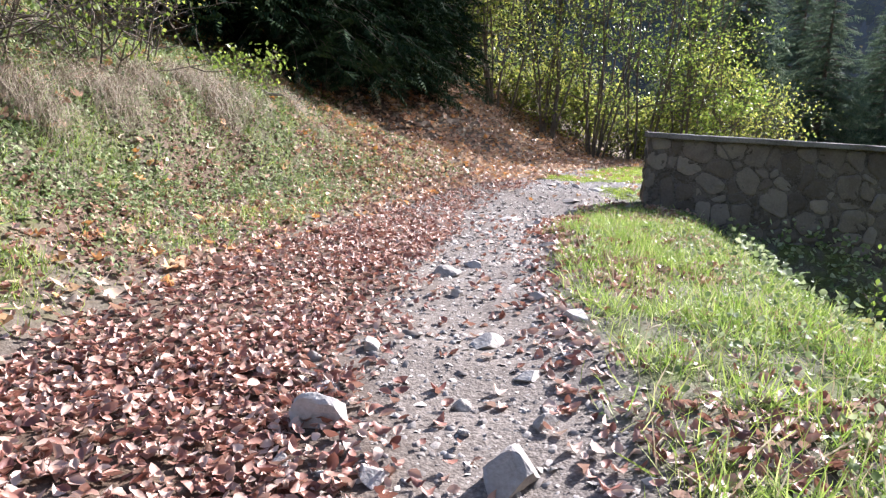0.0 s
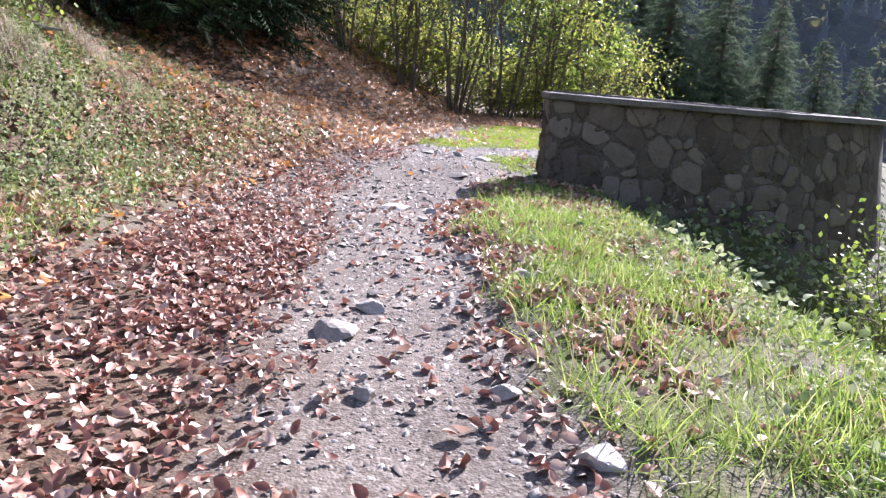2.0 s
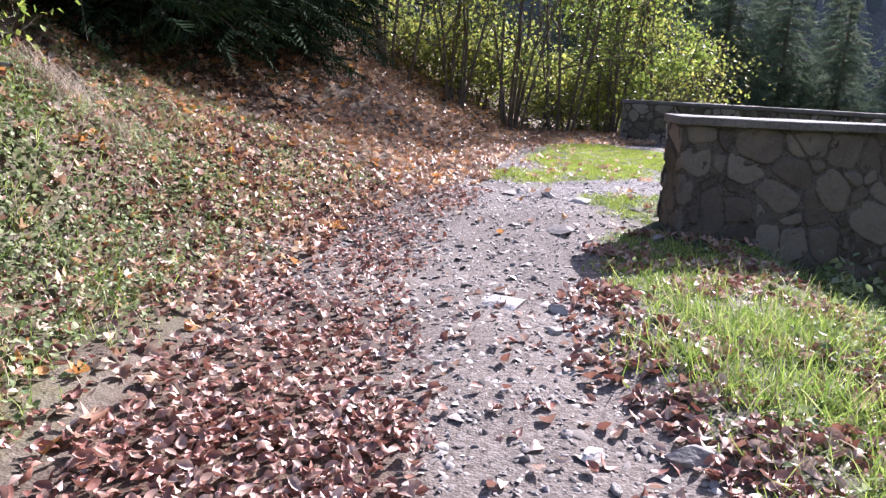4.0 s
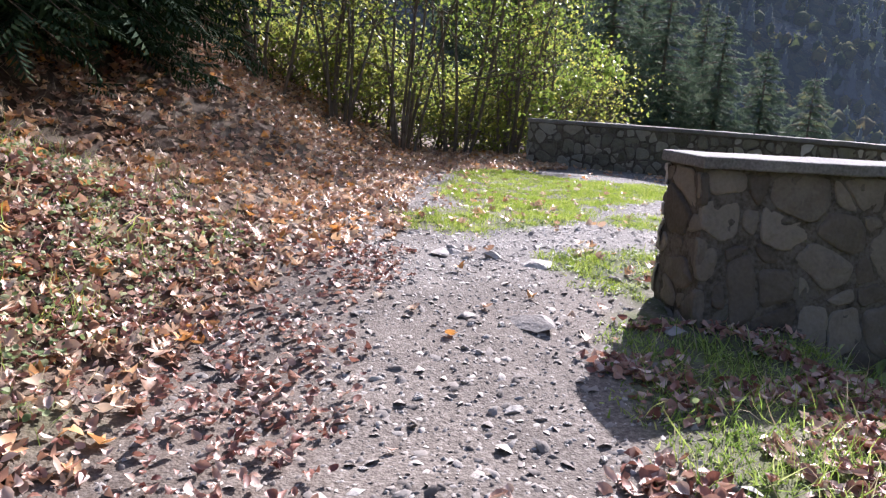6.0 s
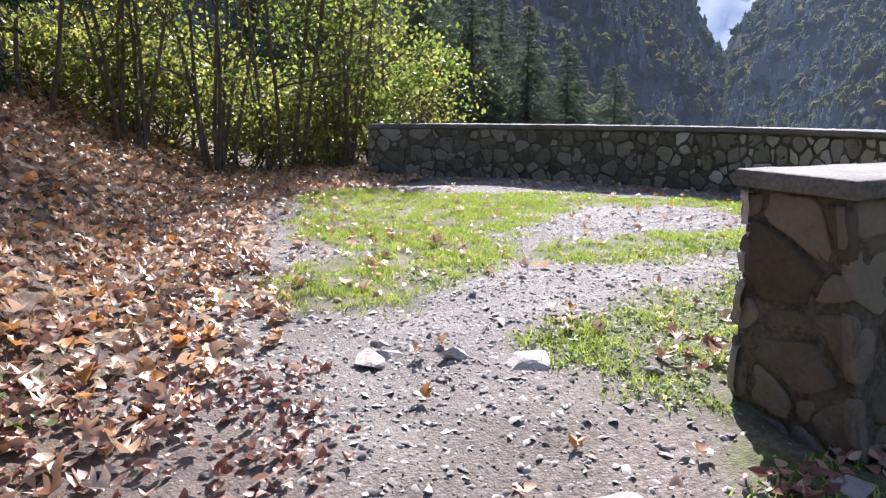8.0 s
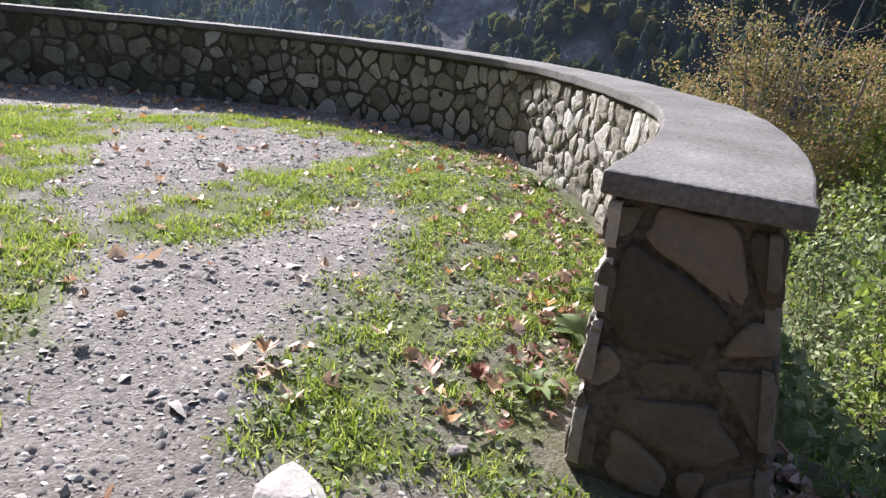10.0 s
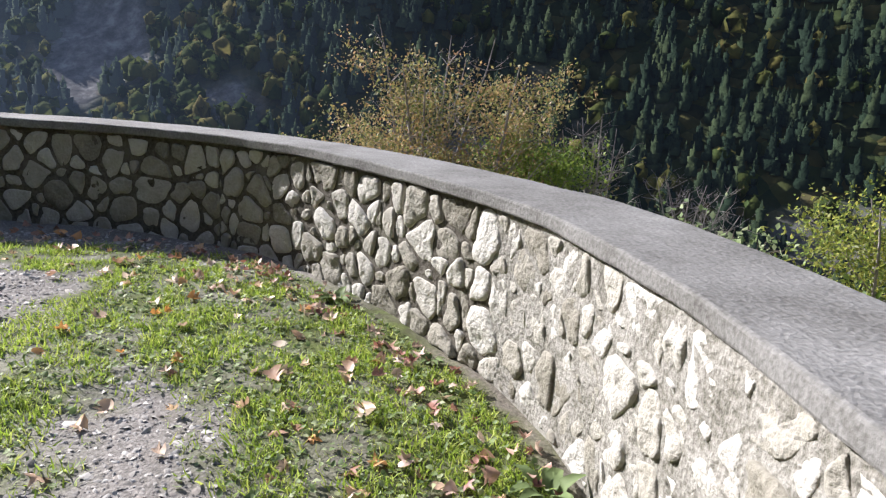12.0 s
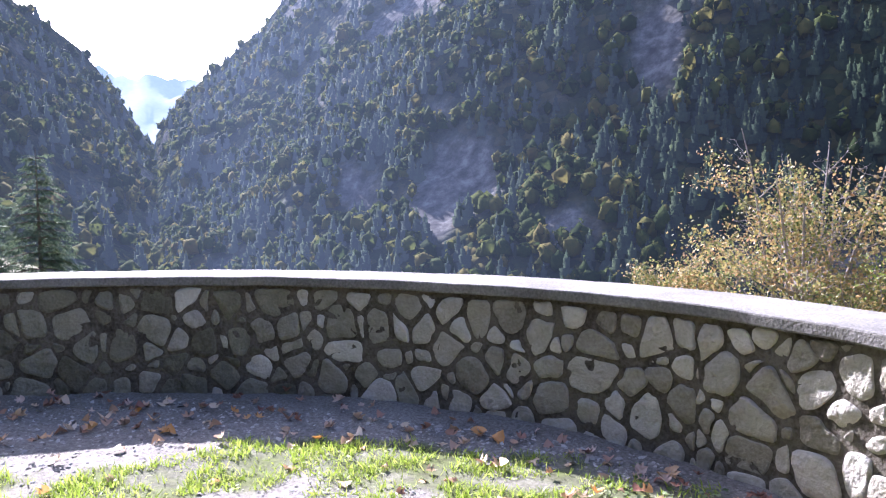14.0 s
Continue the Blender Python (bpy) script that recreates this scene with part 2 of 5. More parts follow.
def ground_material():
    """Gravelly earth, mould under leaves and turf, blended by the painted kind of cover."""
    m = bpy.data.materials.new("earth")
    m.use_nodes = True
    n, l = m.node_tree.nodes, m.node_tree.links
    bsdf = n["Principled BSDF"]
    co = n.new("ShaderNodeTexCoord")
    att = n.new("ShaderNodeAttribute")
    att.attribute_name = "cover"
    sep = n.new("ShaderNodeSeparateColor")
    l.new(att.outputs["Color"], sep.inputs[0])
    ramps = []
    for scale, stops in ((38, [(0.3, (0.055, 0.044, 0.036)), (0.5, (0.15, 0.127, 0.107)), (0.72, (0.30, 0.264, 0.23))]),
                         (14, [(0.3, (0.04, 0.042, 0.016)), (0.5, (0.08, 0.095, 0.026)), (0.7, (0.135, 0.17, 0.042))]),
                         (20, [(0.3, (0.04, 0.028, 0.018)), (0.5, (0.10, 0.066, 0.044)), (0.7, (0.17, 0.125, 0.085))]),
                         (42, [(0.3, (0.085, 0.076, 0.067)), (0.5, (0.195, 0.178, 0.16)), (0.7, (0.34, 0.315, 0.288))])):
        nz = n.new("ShaderNodeTexNoise")
        nz.inputs["Scale"].default_value = scale
        nz.inputs["Detail"].default_value = 8
        nz.inputs["Roughness"].default_value = 0.7
        l.new(co.outputs["Object"], nz.inputs["Vector"])
        r = n.new("ShaderNodeValToRGB")
        while len(r.color_ramp.elements) < 3:
            r.color_ramp.elements.new(0.5)
        for e, (p, c) in zip(r.color_ramp.elements, stops):
            e.position, e.color = p, (*c, 1)
        l.new(nz.outputs["Fac"], r.inputs[0])
        ramps.append(r.outputs[0])
    last = ramps[0]
    for k, channel in ((3, "Red"), (1, "Green"), (2, "Blue")):
        mx = n.new("ShaderNodeMix")
        mx.data_type = "RGBA"
        l.new(sep.outputs[channel], mx.inputs[0])
        l.new(last, mx.inputs[6])
        l.new(ramps[k], mx.inputs[7])
        last = mx.outputs[2]
    big = n.new("ShaderNodeTexNoise")
    big.inputs["Scale"].default_value = 1.3
    big.inputs["Detail"].default_value = 5
    l.new(co.outputs["Object"], big.inputs["Vector"])
    mp = n.new("ShaderNodeMapRange")
    mp.inputs["From Min"].default_value, mp.inputs["From Max"].default_value = 0.3, 0.7
    mp.inputs["To Min"].default_value, mp.inputs["To Max"].default_value = 0.78, 1.12
    l.new(big.outputs["Fac"], mp.inputs[0])
    hs = n.new("ShaderNodeHueSaturation")
    l.new(mp.outputs[0], hs.inputs["Value"])
    l.new(last, hs.inputs["Color"])
    l.new(hs.outputs[0], bsdf.inputs["Base Color"])
    vor = n.new("ShaderNodeTexVoronoi")
    vor.inputs["Scale"].default_value = 75
    l.new(co.outputs["Object"], vor.inputs["Vector"])
    fine = n.new("ShaderNodeTexNoise")
    fine.inputs["Scale"].default_value = 90
    fine.inputs["Detail"].default_value = 5
    l.new(co.outputs["Object"], fine.inputs["Vector"])
    sub = n.new("ShaderNodeMath")
    sub.operation = "SUBTRACT"
    l.new(fine.outputs["Fac"], sub.inputs[0])
    l.new(vor.outputs["Distance"], sub.inputs[1])
    bp = n.new("ShaderNodeBump")
    bp.inputs["Strength"].default_value = 0.4
    bp.inputs["Distance"].default_value = 0.010
    l.new(sub.outputs[0], bp.inputs["Height"])
    l.new(bp.outputs[0], bsdf.inputs["Normal"])
    bsdf.inputs["Roughness"].default_value = 0.95
    bsdf.inputs["Specular IOR Level"].default_value = 0.2
    return m


M_GROUND = ground_material()
# Haze over the far ridge is painted as a faint blue glow.
M_FAR = material("ridge_haze_glow", [(0.4, (0.05, 0.07, 0.08)), (0.6, (0.08, 0.10, 0.10))], 0.01, 1.0, 0, 0.05, glow=(0.45, 0.6, 0.85, 0.22))

# ---- ground: one sheet, fine where the path runs ----
def stretch(lo, hi, step, far_lo, far_hi, n=26):
    inner = np.arange(lo, hi + step / 2, step)
    a = lo - np.geomspace(step, lo - far_lo, n)[::-1]
    b = hi + np.geomspace(step, far_hi - hi, n)
    return np.r_[a, inner, b]


gx = stretch(-4.5, 9.3, 0.09, -900, 900)
gy = stretch(-2.0, 26.0, 0.09, -900, 900)
GX, GY = np.meshgrid(gx, gy)
GZ = height(GX, GY)
GZ = np.minimum(GZ, 160.0)
nx, ny = len(gx), len(gy)
verts = np.stack([GX.ravel(), GY.ravel(), GZ.ravel()], 1)
idx = np.arange(nx * ny).reshape(ny, nx)
quads = np.stack([idx[:-1, :-1], idx[:-1, 1:], idx[1:, 1:], idx[1:, :-1]], -1).reshape(-1, 4)
ground = new("ground", mesh_of("ground", verts, quads.tolist(), M_GROUND, True))
GR, GG, GL = covers(GX, GY)
att = ground.data.color_attributes.new("cover", "FLOAT_COLOR", "POINT")
att.data.foreach_set("color", np.stack([smooth(11.6, 13.6, GY + 0.4 * noise2(GX, GY, 1.1, 29)), GG * (0.35 + 0.65 * smooth(-0.5, 0.5, noise2(GX, GY, 5.0, 43) + 0.5 * noise2(GX, GY, 11.0, 47))), np.maximum(np.maximum(GL, (1 - GG) * smooth(-0.1, 0.5, np.interp(GY, FOOT_Y, FOOT_X) - GX)), smooth(20.8, 22.6, GY - 0.15 * GX) * (1 - GG)), np.ones_like(GR)], -1).astype(np.float32).ravel())
tagged(ground, "earth path with gravel between a leafy bank and a grassy edge", "ground", kind="structure")

# ---- parapet ----
THICK = 0.52
BATTER = 0.16      # the outer face leans in as it rises
wall = new("wall_parapet")
tagged(wall, "curved rubble stone parapet wall with concrete coping", "wall", kind="structure")


def ribbon(name, s0, s1, lo_in, lo_out, in_off, out_off, z_top, mat, step=0.12, lean=0.0):
    """A solid band along the parapet between two offsets from the inner face (positive: to the valley)."""
    n = int((s1 - s0) / step) + 2
    v, f = [], []
    for i, s in enumerate(np.linspace(s0, s1, n)):
        p, t, w = wall_at(min(max(s, 0), WALL_LEN))
        p = p + t * (s - min(max(s, 0), WALL_LEN))
        a, b = p - w * in_off, p - w * out_off
        v += [(*a, lo_in(a)), (*a, z_top), (*b, z_top), (*(b - w * BATTER * lean * (z_top - lo_out(b))), lo_out(b))]
        if i:
            k = 4 * i
            f += [[k - 4, k, k + 1, k - 3], [k - 3, k + 1, k + 2, k - 2], [k - 2, k + 2, k + 3, k - 1], [k - 1, k + 3, k, k - 4]]
    k = 4 * (n - 1)
    f += [[0, 1, 2, 3], [k + 3, k + 2, k + 1, k]]
    ob = new(name, mesh_of(name, v, f, mat))
    ob.parent = wall
    return ob


ribbon("core", 0.03, WALL_LEN - 0.03, lambda a: -0.25, lambda b: -2.2, 0.03, THICK - 0.03, CAP_Z - 0.07, M_MORTAR, lean=1.0)
ribbon("lime_coat", 0.06, 2.897, lambda a: -0.25, lambda b: -0.25, 0.021, 0.034, CAP_Z - 0.08, M_LIME)
coping = ribbon("coping", -0.02, WALL_LEN + 0.02, lambda a: CAP_Z - 0.075, lambda b: CAP_Z - 0.075, -0.015, THICK + 0.055, CAP_Z, M_COPING, step=0.07)
for v in coping.data.vertices:   # cast in place, so its arrises waver
    v.co.z += 0.006 * noise.noise(v.co * 3.0) + 0.003 * noise.noise(v.co * 17.0)
    v.co.x += 0.008 * noise.noise(v.co * 5.0 + Vector((9, 0, 0)))
    v.co.y += 0.008 * noise.noise(v.co * 5.0 + Vector((0, 9, 0)))
bev = coping.modifiers.new("edge", "BEVEL")
bev.width, bev.segments = 0.012, 2


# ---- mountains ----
def paint_haze(m):
    """Paints haze as emission on far slopes, stronger with distance and towards the sun."""
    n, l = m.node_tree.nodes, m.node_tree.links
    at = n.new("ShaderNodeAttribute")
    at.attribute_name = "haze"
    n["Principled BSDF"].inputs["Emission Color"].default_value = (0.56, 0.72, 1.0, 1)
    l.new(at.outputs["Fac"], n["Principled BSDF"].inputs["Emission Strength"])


# Strength of the painted haze glow by bearing, distance and height.
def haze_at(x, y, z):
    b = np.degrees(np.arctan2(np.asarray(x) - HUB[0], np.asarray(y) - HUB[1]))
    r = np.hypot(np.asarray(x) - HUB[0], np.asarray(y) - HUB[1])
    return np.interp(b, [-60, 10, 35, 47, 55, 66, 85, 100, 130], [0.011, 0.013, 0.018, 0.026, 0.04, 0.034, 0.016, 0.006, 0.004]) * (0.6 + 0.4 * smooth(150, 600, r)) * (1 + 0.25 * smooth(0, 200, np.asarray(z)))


def mountain_material(name):
    """Wooded ground and bare grey rock, blended by how rocky the slope is, with painted haze."""
    m = bpy.data.materials.new(name)
    m.use_nodes = True
    n, l = m.node_tree.nodes, m.node_tree.links
    bsdf = n["Principled BSDF"]
    co = n.new("ShaderNodeTexCoord")
    att = n.new("ShaderNodeAttribute")
    att.attribute_name = "rock"
    cols = []
    for scale, stops in ((0.035, [(0.35, (0.010, 0.017, 0.010)), (0.5, (0.024, 0.030, 0.014)), (0.65, (0.05, 0.042, 0.022))]),
                         (0.16, [(0.35, (0.045, 0.043, 0.045)), (0.5, (0.10, 0.096, 0.096)), (0.65, (0.20, 0.195, 0.19))])):
        nz = n.new("ShaderNodeTexNoise")
        nz.inputs["Scale"].default_value, nz.inputs["Detail"].default_value, nz.inputs["Roughness"].default_value = scale, 10, 0.7
        l.new(co.outputs["Object"], nz.inputs["Vector"])
        r = n.new("ShaderNodeValToRGB")
        r.color_ramp.elements.new(0.5)
        for e, (p, c) in zip(r.color_ramp.elements, stops):
            e.position, e.color = p, (*c, 1)
        l.new(nz.outputs["Fac"], r.inputs[0])
        cols.append(r.outputs[0])
    mx = n.new("ShaderNodeMix")
    mx.data_type = "RGBA"
    l.new(att.outputs["Fac"], mx.inputs[0])
    crowns = n.new("ShaderNodeTexVoronoi")
    crowns.inputs["Scale"].default_value = 0.2
    l.new(co.outputs["Object"], crowns.inputs["Vector"])
    tone = n.new("ShaderNodeSeparateColor")
    l.new(crowns.outputs["Color"], tone.inputs[0])
    leafy = n.new("ShaderNodeValToRGB")
    leafy.color_ramp.elements.new(0.5)
    for e, (p, c) in zip(leafy.color_ramp.elements, ((0.1, (0.010, 0.018, 0.010)), (0.6, (0.035, 0.046, 0.016)), (0.95, (0.085, 0.07, 0.026)))):
        e.position, e.color = p, (*c, 1)
    l.new(tone.outputs["Red"], leafy.inputs[0])
    blend = n.new("ShaderNodeMix")
    blend.data_type = "RGBA"
    blend.inputs[0].default_value = 0.6
    l.new(cols[0], blend.inputs[6])
    l.new(leafy.outputs[0], blend.inputs[7])
    bare = n.new("ShaderNodeMath")
    bare.operation = "SUBTRACT"
    bare.inputs[0].default_value = 1.0
    l.new(att.outputs["Fac"], bare.inputs[1])
    dome = n.new("ShaderNodeBump")
    dome.invert = True
    dome.inputs["Distance"].default_value = 4.0
    l.new(bare.outputs[0], dome.inputs["Strength"])
    l.new(crowns.outputs["Distance"], dome.inputs["Height"])
    l.new(dome.outputs[0], bsdf.inputs["Normal"])
    l.new(blend.outputs[2], mx.inputs[6])
    l.new(cols[1], mx.inputs[7])
    l.new(mx.outputs[2], bsdf.inputs["Base Color"])
    bsdf.inputs["Roughness"].default_value = 1.0
    bsdf.inputs["Specular IOR Level"].default_value = 0.0
    paint_haze(m)
    return m


M_SLOPE = mountain_material("mountain_slope")
HUB = (4.0, 14.5)
SCREES = [(72, 2.2, 3.0, 3.2), (69.5, -1.0, 1.6, 2.5), (86.5, 10.8, 2.0, 3.4), (80, -2.2, 2.5, 1.2), (63, 1.0, 0.9, 1.5)]


class Slope:
    """A mountainside seen from the terrace: from r0, z0 up to a skyline of (bearing, elevation) in degrees at r1."""

    def __init__(self, b0, b1, skyline, r0, r1, z0, amp, seed, power=1.15):
        self.b0, self.b1, self.r0, self.r1, self.z0, self.amp, self.seed, self.power = b0, b1, r0, r1, z0, amp, seed, power
        self.sb, self.se = zip(*skyline)

    def at(self, b, u):
        e = math.tan(radians(float(np.interp(b, self.sb, self.se))))
        r = self.r0 + (self.r1 - self.r0) * u
        z = self.z0 + (self.r1 * e - self.z0) * u ** self.power
        x, y = HUB[0] + r * math.sin(radians(b)), HUB[1] + r * math.cos(radians(b))
        k = self.amp * min(u / 0.25, 1)
        q = Vector((x, y, z * 0.7))
        z += k * noise.fractal(q / 110 + Vector((0, 0, self.seed)), 0.9, 2.0, 5) + 0.25 * k * noise.noise(q / 22)
        return x, y, z

    def rock(self, b, x, y, z):
        el = math.degrees(math.atan2(z - 1.6, math.hypot(x - HUB[0], y - HUB[1])))
        f = noise.fractal(Vector((x, y, z)) / 60, 0.8, 2.0, 4)
        s = max((1.25 - math.hypot((b - cb) / wb, (el - ce) / we) + 0.45 * f for cb, ce, wb, we in SCREES), default=0)
        s = max(s, 0.9 * float(smooth(11, 17, el)) + 0.8 * f - 0.25)
        return min(max(s * 2.2, 0.0), 1.0)

    def build(self, name, mat, nb, nr, label):
        v, f, rk = [], [], []
        for i in range(nb + 1):
            b = self.b0 + (self.b1 - self.b0) * i / nb
            for j in range(nr + 1):
                p = self.at(b, j / nr)
                v.append(p)
                rk.append(self.rock(b, *p))
        m = nr + 1
        for i in range(nb):
            for j in range(nr):
                f.append([i * m + j, i * m + j + 1, (i + 1) * m + j + 1, (i + 1) * m + j])
        ob = new(name, mesh_of(name, v, f, mat, True))
        a = ob.data.attributes.new("rock", "FLOAT", "POINT")
        a.data.foreach_set("value", np.array(rk, np.float32))
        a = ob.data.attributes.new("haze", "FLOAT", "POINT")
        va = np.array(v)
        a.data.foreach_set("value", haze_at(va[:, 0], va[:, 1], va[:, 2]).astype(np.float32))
        tagged(ob, label, "mountain", kind="structure")
        return ob


SLOPE_R = Slope(48.6, 180, [(48.6, 4), (51, 8), (55, 12), (59, 15.5), (64, 22), (74, 34), (89, 44), (114, 46), (180, 40)], 170, 900, -55, 20, 1)
SLOPE_L = Slope(-60, 49.4, [(-60, 24), (14, 24), (29, 21), (38, 15.5), (42, 11.5), (45, 8.6), (48, 4.5), (49.4, 3)], 260, 1000, -60, 18, 4)
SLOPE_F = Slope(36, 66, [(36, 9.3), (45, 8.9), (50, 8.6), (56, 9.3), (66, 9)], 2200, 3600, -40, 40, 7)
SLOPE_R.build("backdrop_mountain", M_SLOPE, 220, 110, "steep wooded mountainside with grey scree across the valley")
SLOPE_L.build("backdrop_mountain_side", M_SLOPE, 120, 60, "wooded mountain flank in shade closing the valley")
SLOPE_F.build("backdrop_ridge", M_FAR, 60, 12, "distant ridge at the valley's end, pale blue from painted haze")


# ---- fast meshes and scattering ----
rng = np.random.default_rng(7)


def quick_mesh(name, v, f, mat, soft=False):
    """A mesh from arrays: v (n, 3), f (m, k)."""
    me = bpy.data.meshes.new(name)
    v, f = np.asarray(v, np.float32), np.asarray(f, np.int32)
    k = f.shape[1]
    me.vertices.add(len(v))
    me.vertices.foreach_set("co", v.ravel())
    me.loops.add(f.size)
    me.loops.foreach_set("vertex_index", f.ravel())
    me.polygons.add(len(f))
    me.polygons.foreach_set("loop_start", np.arange(0, f.size, k, dtype=np.int32))
    if soft:
        me.polygons.foreach_set("use_smooth", np.ones(len(f), bool))
    me.materials.append(mat)
    me.update(calc_edges=True)
    return me


def turns(yaw, pitch, roll):
    """Rotation matrices Rz(yaw) Rx(pitch) Ry(roll) for arrays of angles."""
    cy, sy, cp, sp, cr, sr = np.cos(yaw), np.sin(yaw), np.cos(pitch), np.sin(pitch), np.cos(roll), np.sin(roll)
    o, i = np.zeros_like(cy), np.ones_like(cy)
    rz = np.stack([np.stack([cy, -sy, o], -1), np.stack([sy, cy, o], -1), np.stack([o, o, i], -1)], -2)
    rx = np.stack([np.stack([i, o, o], -1), np.stack([o, cp, -sp], -1), np.stack([o, sp, cp], -1)], -2)
    ry = np.stack([np.stack([cr, o, sr], -1), np.stack([o, i, o], -1), np.stack([-sr, o, cr], -1)], -2)
    return rz @ rx @ ry


def spread(templates, pos, rot, size):
    """Copies of small templates (all with the same faces' length) at places, in turn. Returns arrays of vertices and faces."""
    vs, fs, start = [], [], 0
    pick = np.arange(len(pos)) % len(templates)
    size = np.asarray(size, float)
    if size.ndim == 1:
        size = np.repeat(size[:, None], 3, 1)
    for k, (tv, tf) in enumerate(templates):
        m = pick == k
        if not m.any():
            continue
        tv, tf = np.asarray(tv, float), np.asarray(tf)
        v = np.einsum("nij,nkj->nki", rot[m], tv[None] * size[m][:, None]) + pos[m][:, None]
        f = tf[None] + (np.arange(m.sum()) * len(tv))[:, None, None] + start
        vs.append(v.reshape(-1, 3))
        fs.append(f.reshape(-1, tf.shape[1]))
        start += m.sum() * len(tv)
    return np.vstack(vs), np.vstack(fs)


def leaf_template(width=0.62, fold=0.18, curl=0.15, lobes=False):
    """A leaf 1 long along y, folded along its rib and curled, as triangles."""
    if lobes:
        out = [(0, 0), (0.28, 0.12), (0.5, 0.42), (0.27, 0.45), (0.42, 0.8), (0.14, 0.72), (0, 1.0), (-0.14, 0.72), (-0.42, 0.8), (-0.27, 0.45), (-0.5, 0.42), (-0.28, 0.12)]
    else:
        w = width / 2
        out = [(0, 0), (w * 0.8, 0.25), (w, 0.5), (w * 0.65, 0.8), (0, 1.0), (-w * 0.65, 0.8), (-w, 0.5), (-w * 0.8, 0.25)]
    v = [(x, y - 0.5, fold * abs(x) * 2 + curl * (y - 0.5) ** 2 * 4) for x, y in out] + [(0, 0.0, 0)]
    c, k = len(v) - 1, len(out)
    return v, [[c, i, (i + 1) % k] for i in range(k)]


def blade_template(bend, w=0.05):
    """A blade of grass 1 tall that bends over along y."""
    v = [(-w / 2, 0, 0), (w / 2, 0, 0), (-w * 0.42, bend * 0.22, 0.5), (w * 0.42, bend * 0.22, 0.5), (-w * 0.25, bend * 0.6, 0.82), (w * 0.25, bend * 0.6, 0.82), (0, bend, 0.95)]
    return v, [[0, 1, 3], [0, 3, 2], [2, 3, 5], [2, 5, 4], [4, 5, 6]]


def rock_mesh(name, size, seed, mat, flat=0.55, cuts=12):
    """A broken stone: a ball cut by chance planes and roughened."""
    bm = bmesh.new()
    bmesh.ops.create_icosphere(bm, subdivisions=3, radius=1.0)
    r = random.Random(seed)
    planes = []
    for _ in range(cuts):
        n = Vector((r.uniform(-1, 1), r.uniform(-1, 1), r.uniform(-0.7, 1))).normalized()
        planes.append((n, r.uniform(0.38, 0.78)))
    off = Vector((seed * 3.1, seed * 1.7, 0))
    for v in bm.verts:
        for n, d in planes:
            k = v.co.dot(n) - d
            if k > 0:
                v.co -= n * k
        v.co *= 1 + 0.05 * noise.noise(v.co * 2.2 + off) + 0.035 * noise.noise(v.co * 7 + off)
        v.co = Vector((v.co.x * size, v.co.y * size * r.uniform(0.98, 1.02) * 0.72, v.co.z * size * flat))
    me = bpy.data.meshes.new(name)
    bm.to_mesh(me)
    bm.free()
    me.materials.append(mat)
    return me


# ---- materials of growing and lying things ----
M_LITTER = material("fallen_leaves", [(0.1, (0.16, 0.06, 0.045)), (0.35, (0.32, 0.15, 0.105)), (0.6, (0.43, 0.26, 0.19)), (0.85, (0.58, 0.44, 0.36))], 3, 0.5, 0.2, 50, island=0.8, translucent=0.2, spec=0.4)
M_LITTER2 = material("fallen_maple_leaves", [(0.1, (0.28, 0.14, 0.085)), (0.32, (0.47, 0.29, 0.19)), (0.55, (0.62, 0.46, 0.33)), (0.72, (0.60, 0.27, 0.06)), (0.82, (0.62, 0.46, 0.30)), (0.95, (0.70, 0.60, 0.48))], 3, 0.5, 0.2, 50, island=0.85, translucent=0.25, spec=0.4)
M_GRASS = material("green_grass", [(0.1, (0.10, 0.18, 0.03)), (0.4, (0.22, 0.33, 0.055)), (0.7, (0.36, 0.44, 0.10)), (0.95, (0.52, 0.52, 0.27))], 1.0, 0.5, 0, 20, island=0.7, translucent=0.4, spec=0.4)
M_LAWN = material("short_turf", [(0.1, (0.15, 0.23, 0.03)), (0.5, (0.31, 0.42, 0.05)), (0.9, (0.52, 0.54, 0.15))], 1.0, 0.5, 0, 20, island=0.7, translucent=0.4, spec=0.3)
M_DRY = material("dry_grass", [(0.1, (0.20, 0.15, 0.08)), (0.5, (0.38, 0.31, 0.20)), (0.9, (0.52, 0.46, 0.33))], 1.0, 0.7, 0, 20, island=0.7, translucent=0.3)
M_STRAW = material("withered_tussock", [(0.1, (0.10, 0.075, 0.045)), (0.5, (0.24, 0.19, 0.125)), (0.9, (0.42, 0.36, 0.27))], 1.5, 0.7, 0, 20, island=0.75, translucent=0.25)
M_WEED = material("weed_leaves", [(0.1, (0.09, 0.14, 0.05)), (0.5, (0.22, 0.28, 0.115)), (0.9, (0.44, 0.47, 0.29))], 2.0, 0.6, 0, 20, island=0.7, translucent=0.35, spec=0.2)
M_HAZEL = material("thicket_leaves", [(0.1, (0.10, 0.15, 0.035)), (0.4, (0.19, 0.24, 0.05)), (0.7, (0.33, 0.34, 0.07)), (0.95, (0.52, 0.44, 0.10))], 0.6, 0.45, 0, 20, island=0.6, translucent=0.65, spec=0.3)
M_GREENLEAF = material("green_tree_leaves", [(0.1, (0.08, 0.135, 0.025)), (0.5, (0.19, 0.265, 0.045)), (0.9, (0.33, 0.38, 0.07))], 0.6, 0.45, 0, 20, island=0.6, translucent=0.45, spec=0.3)
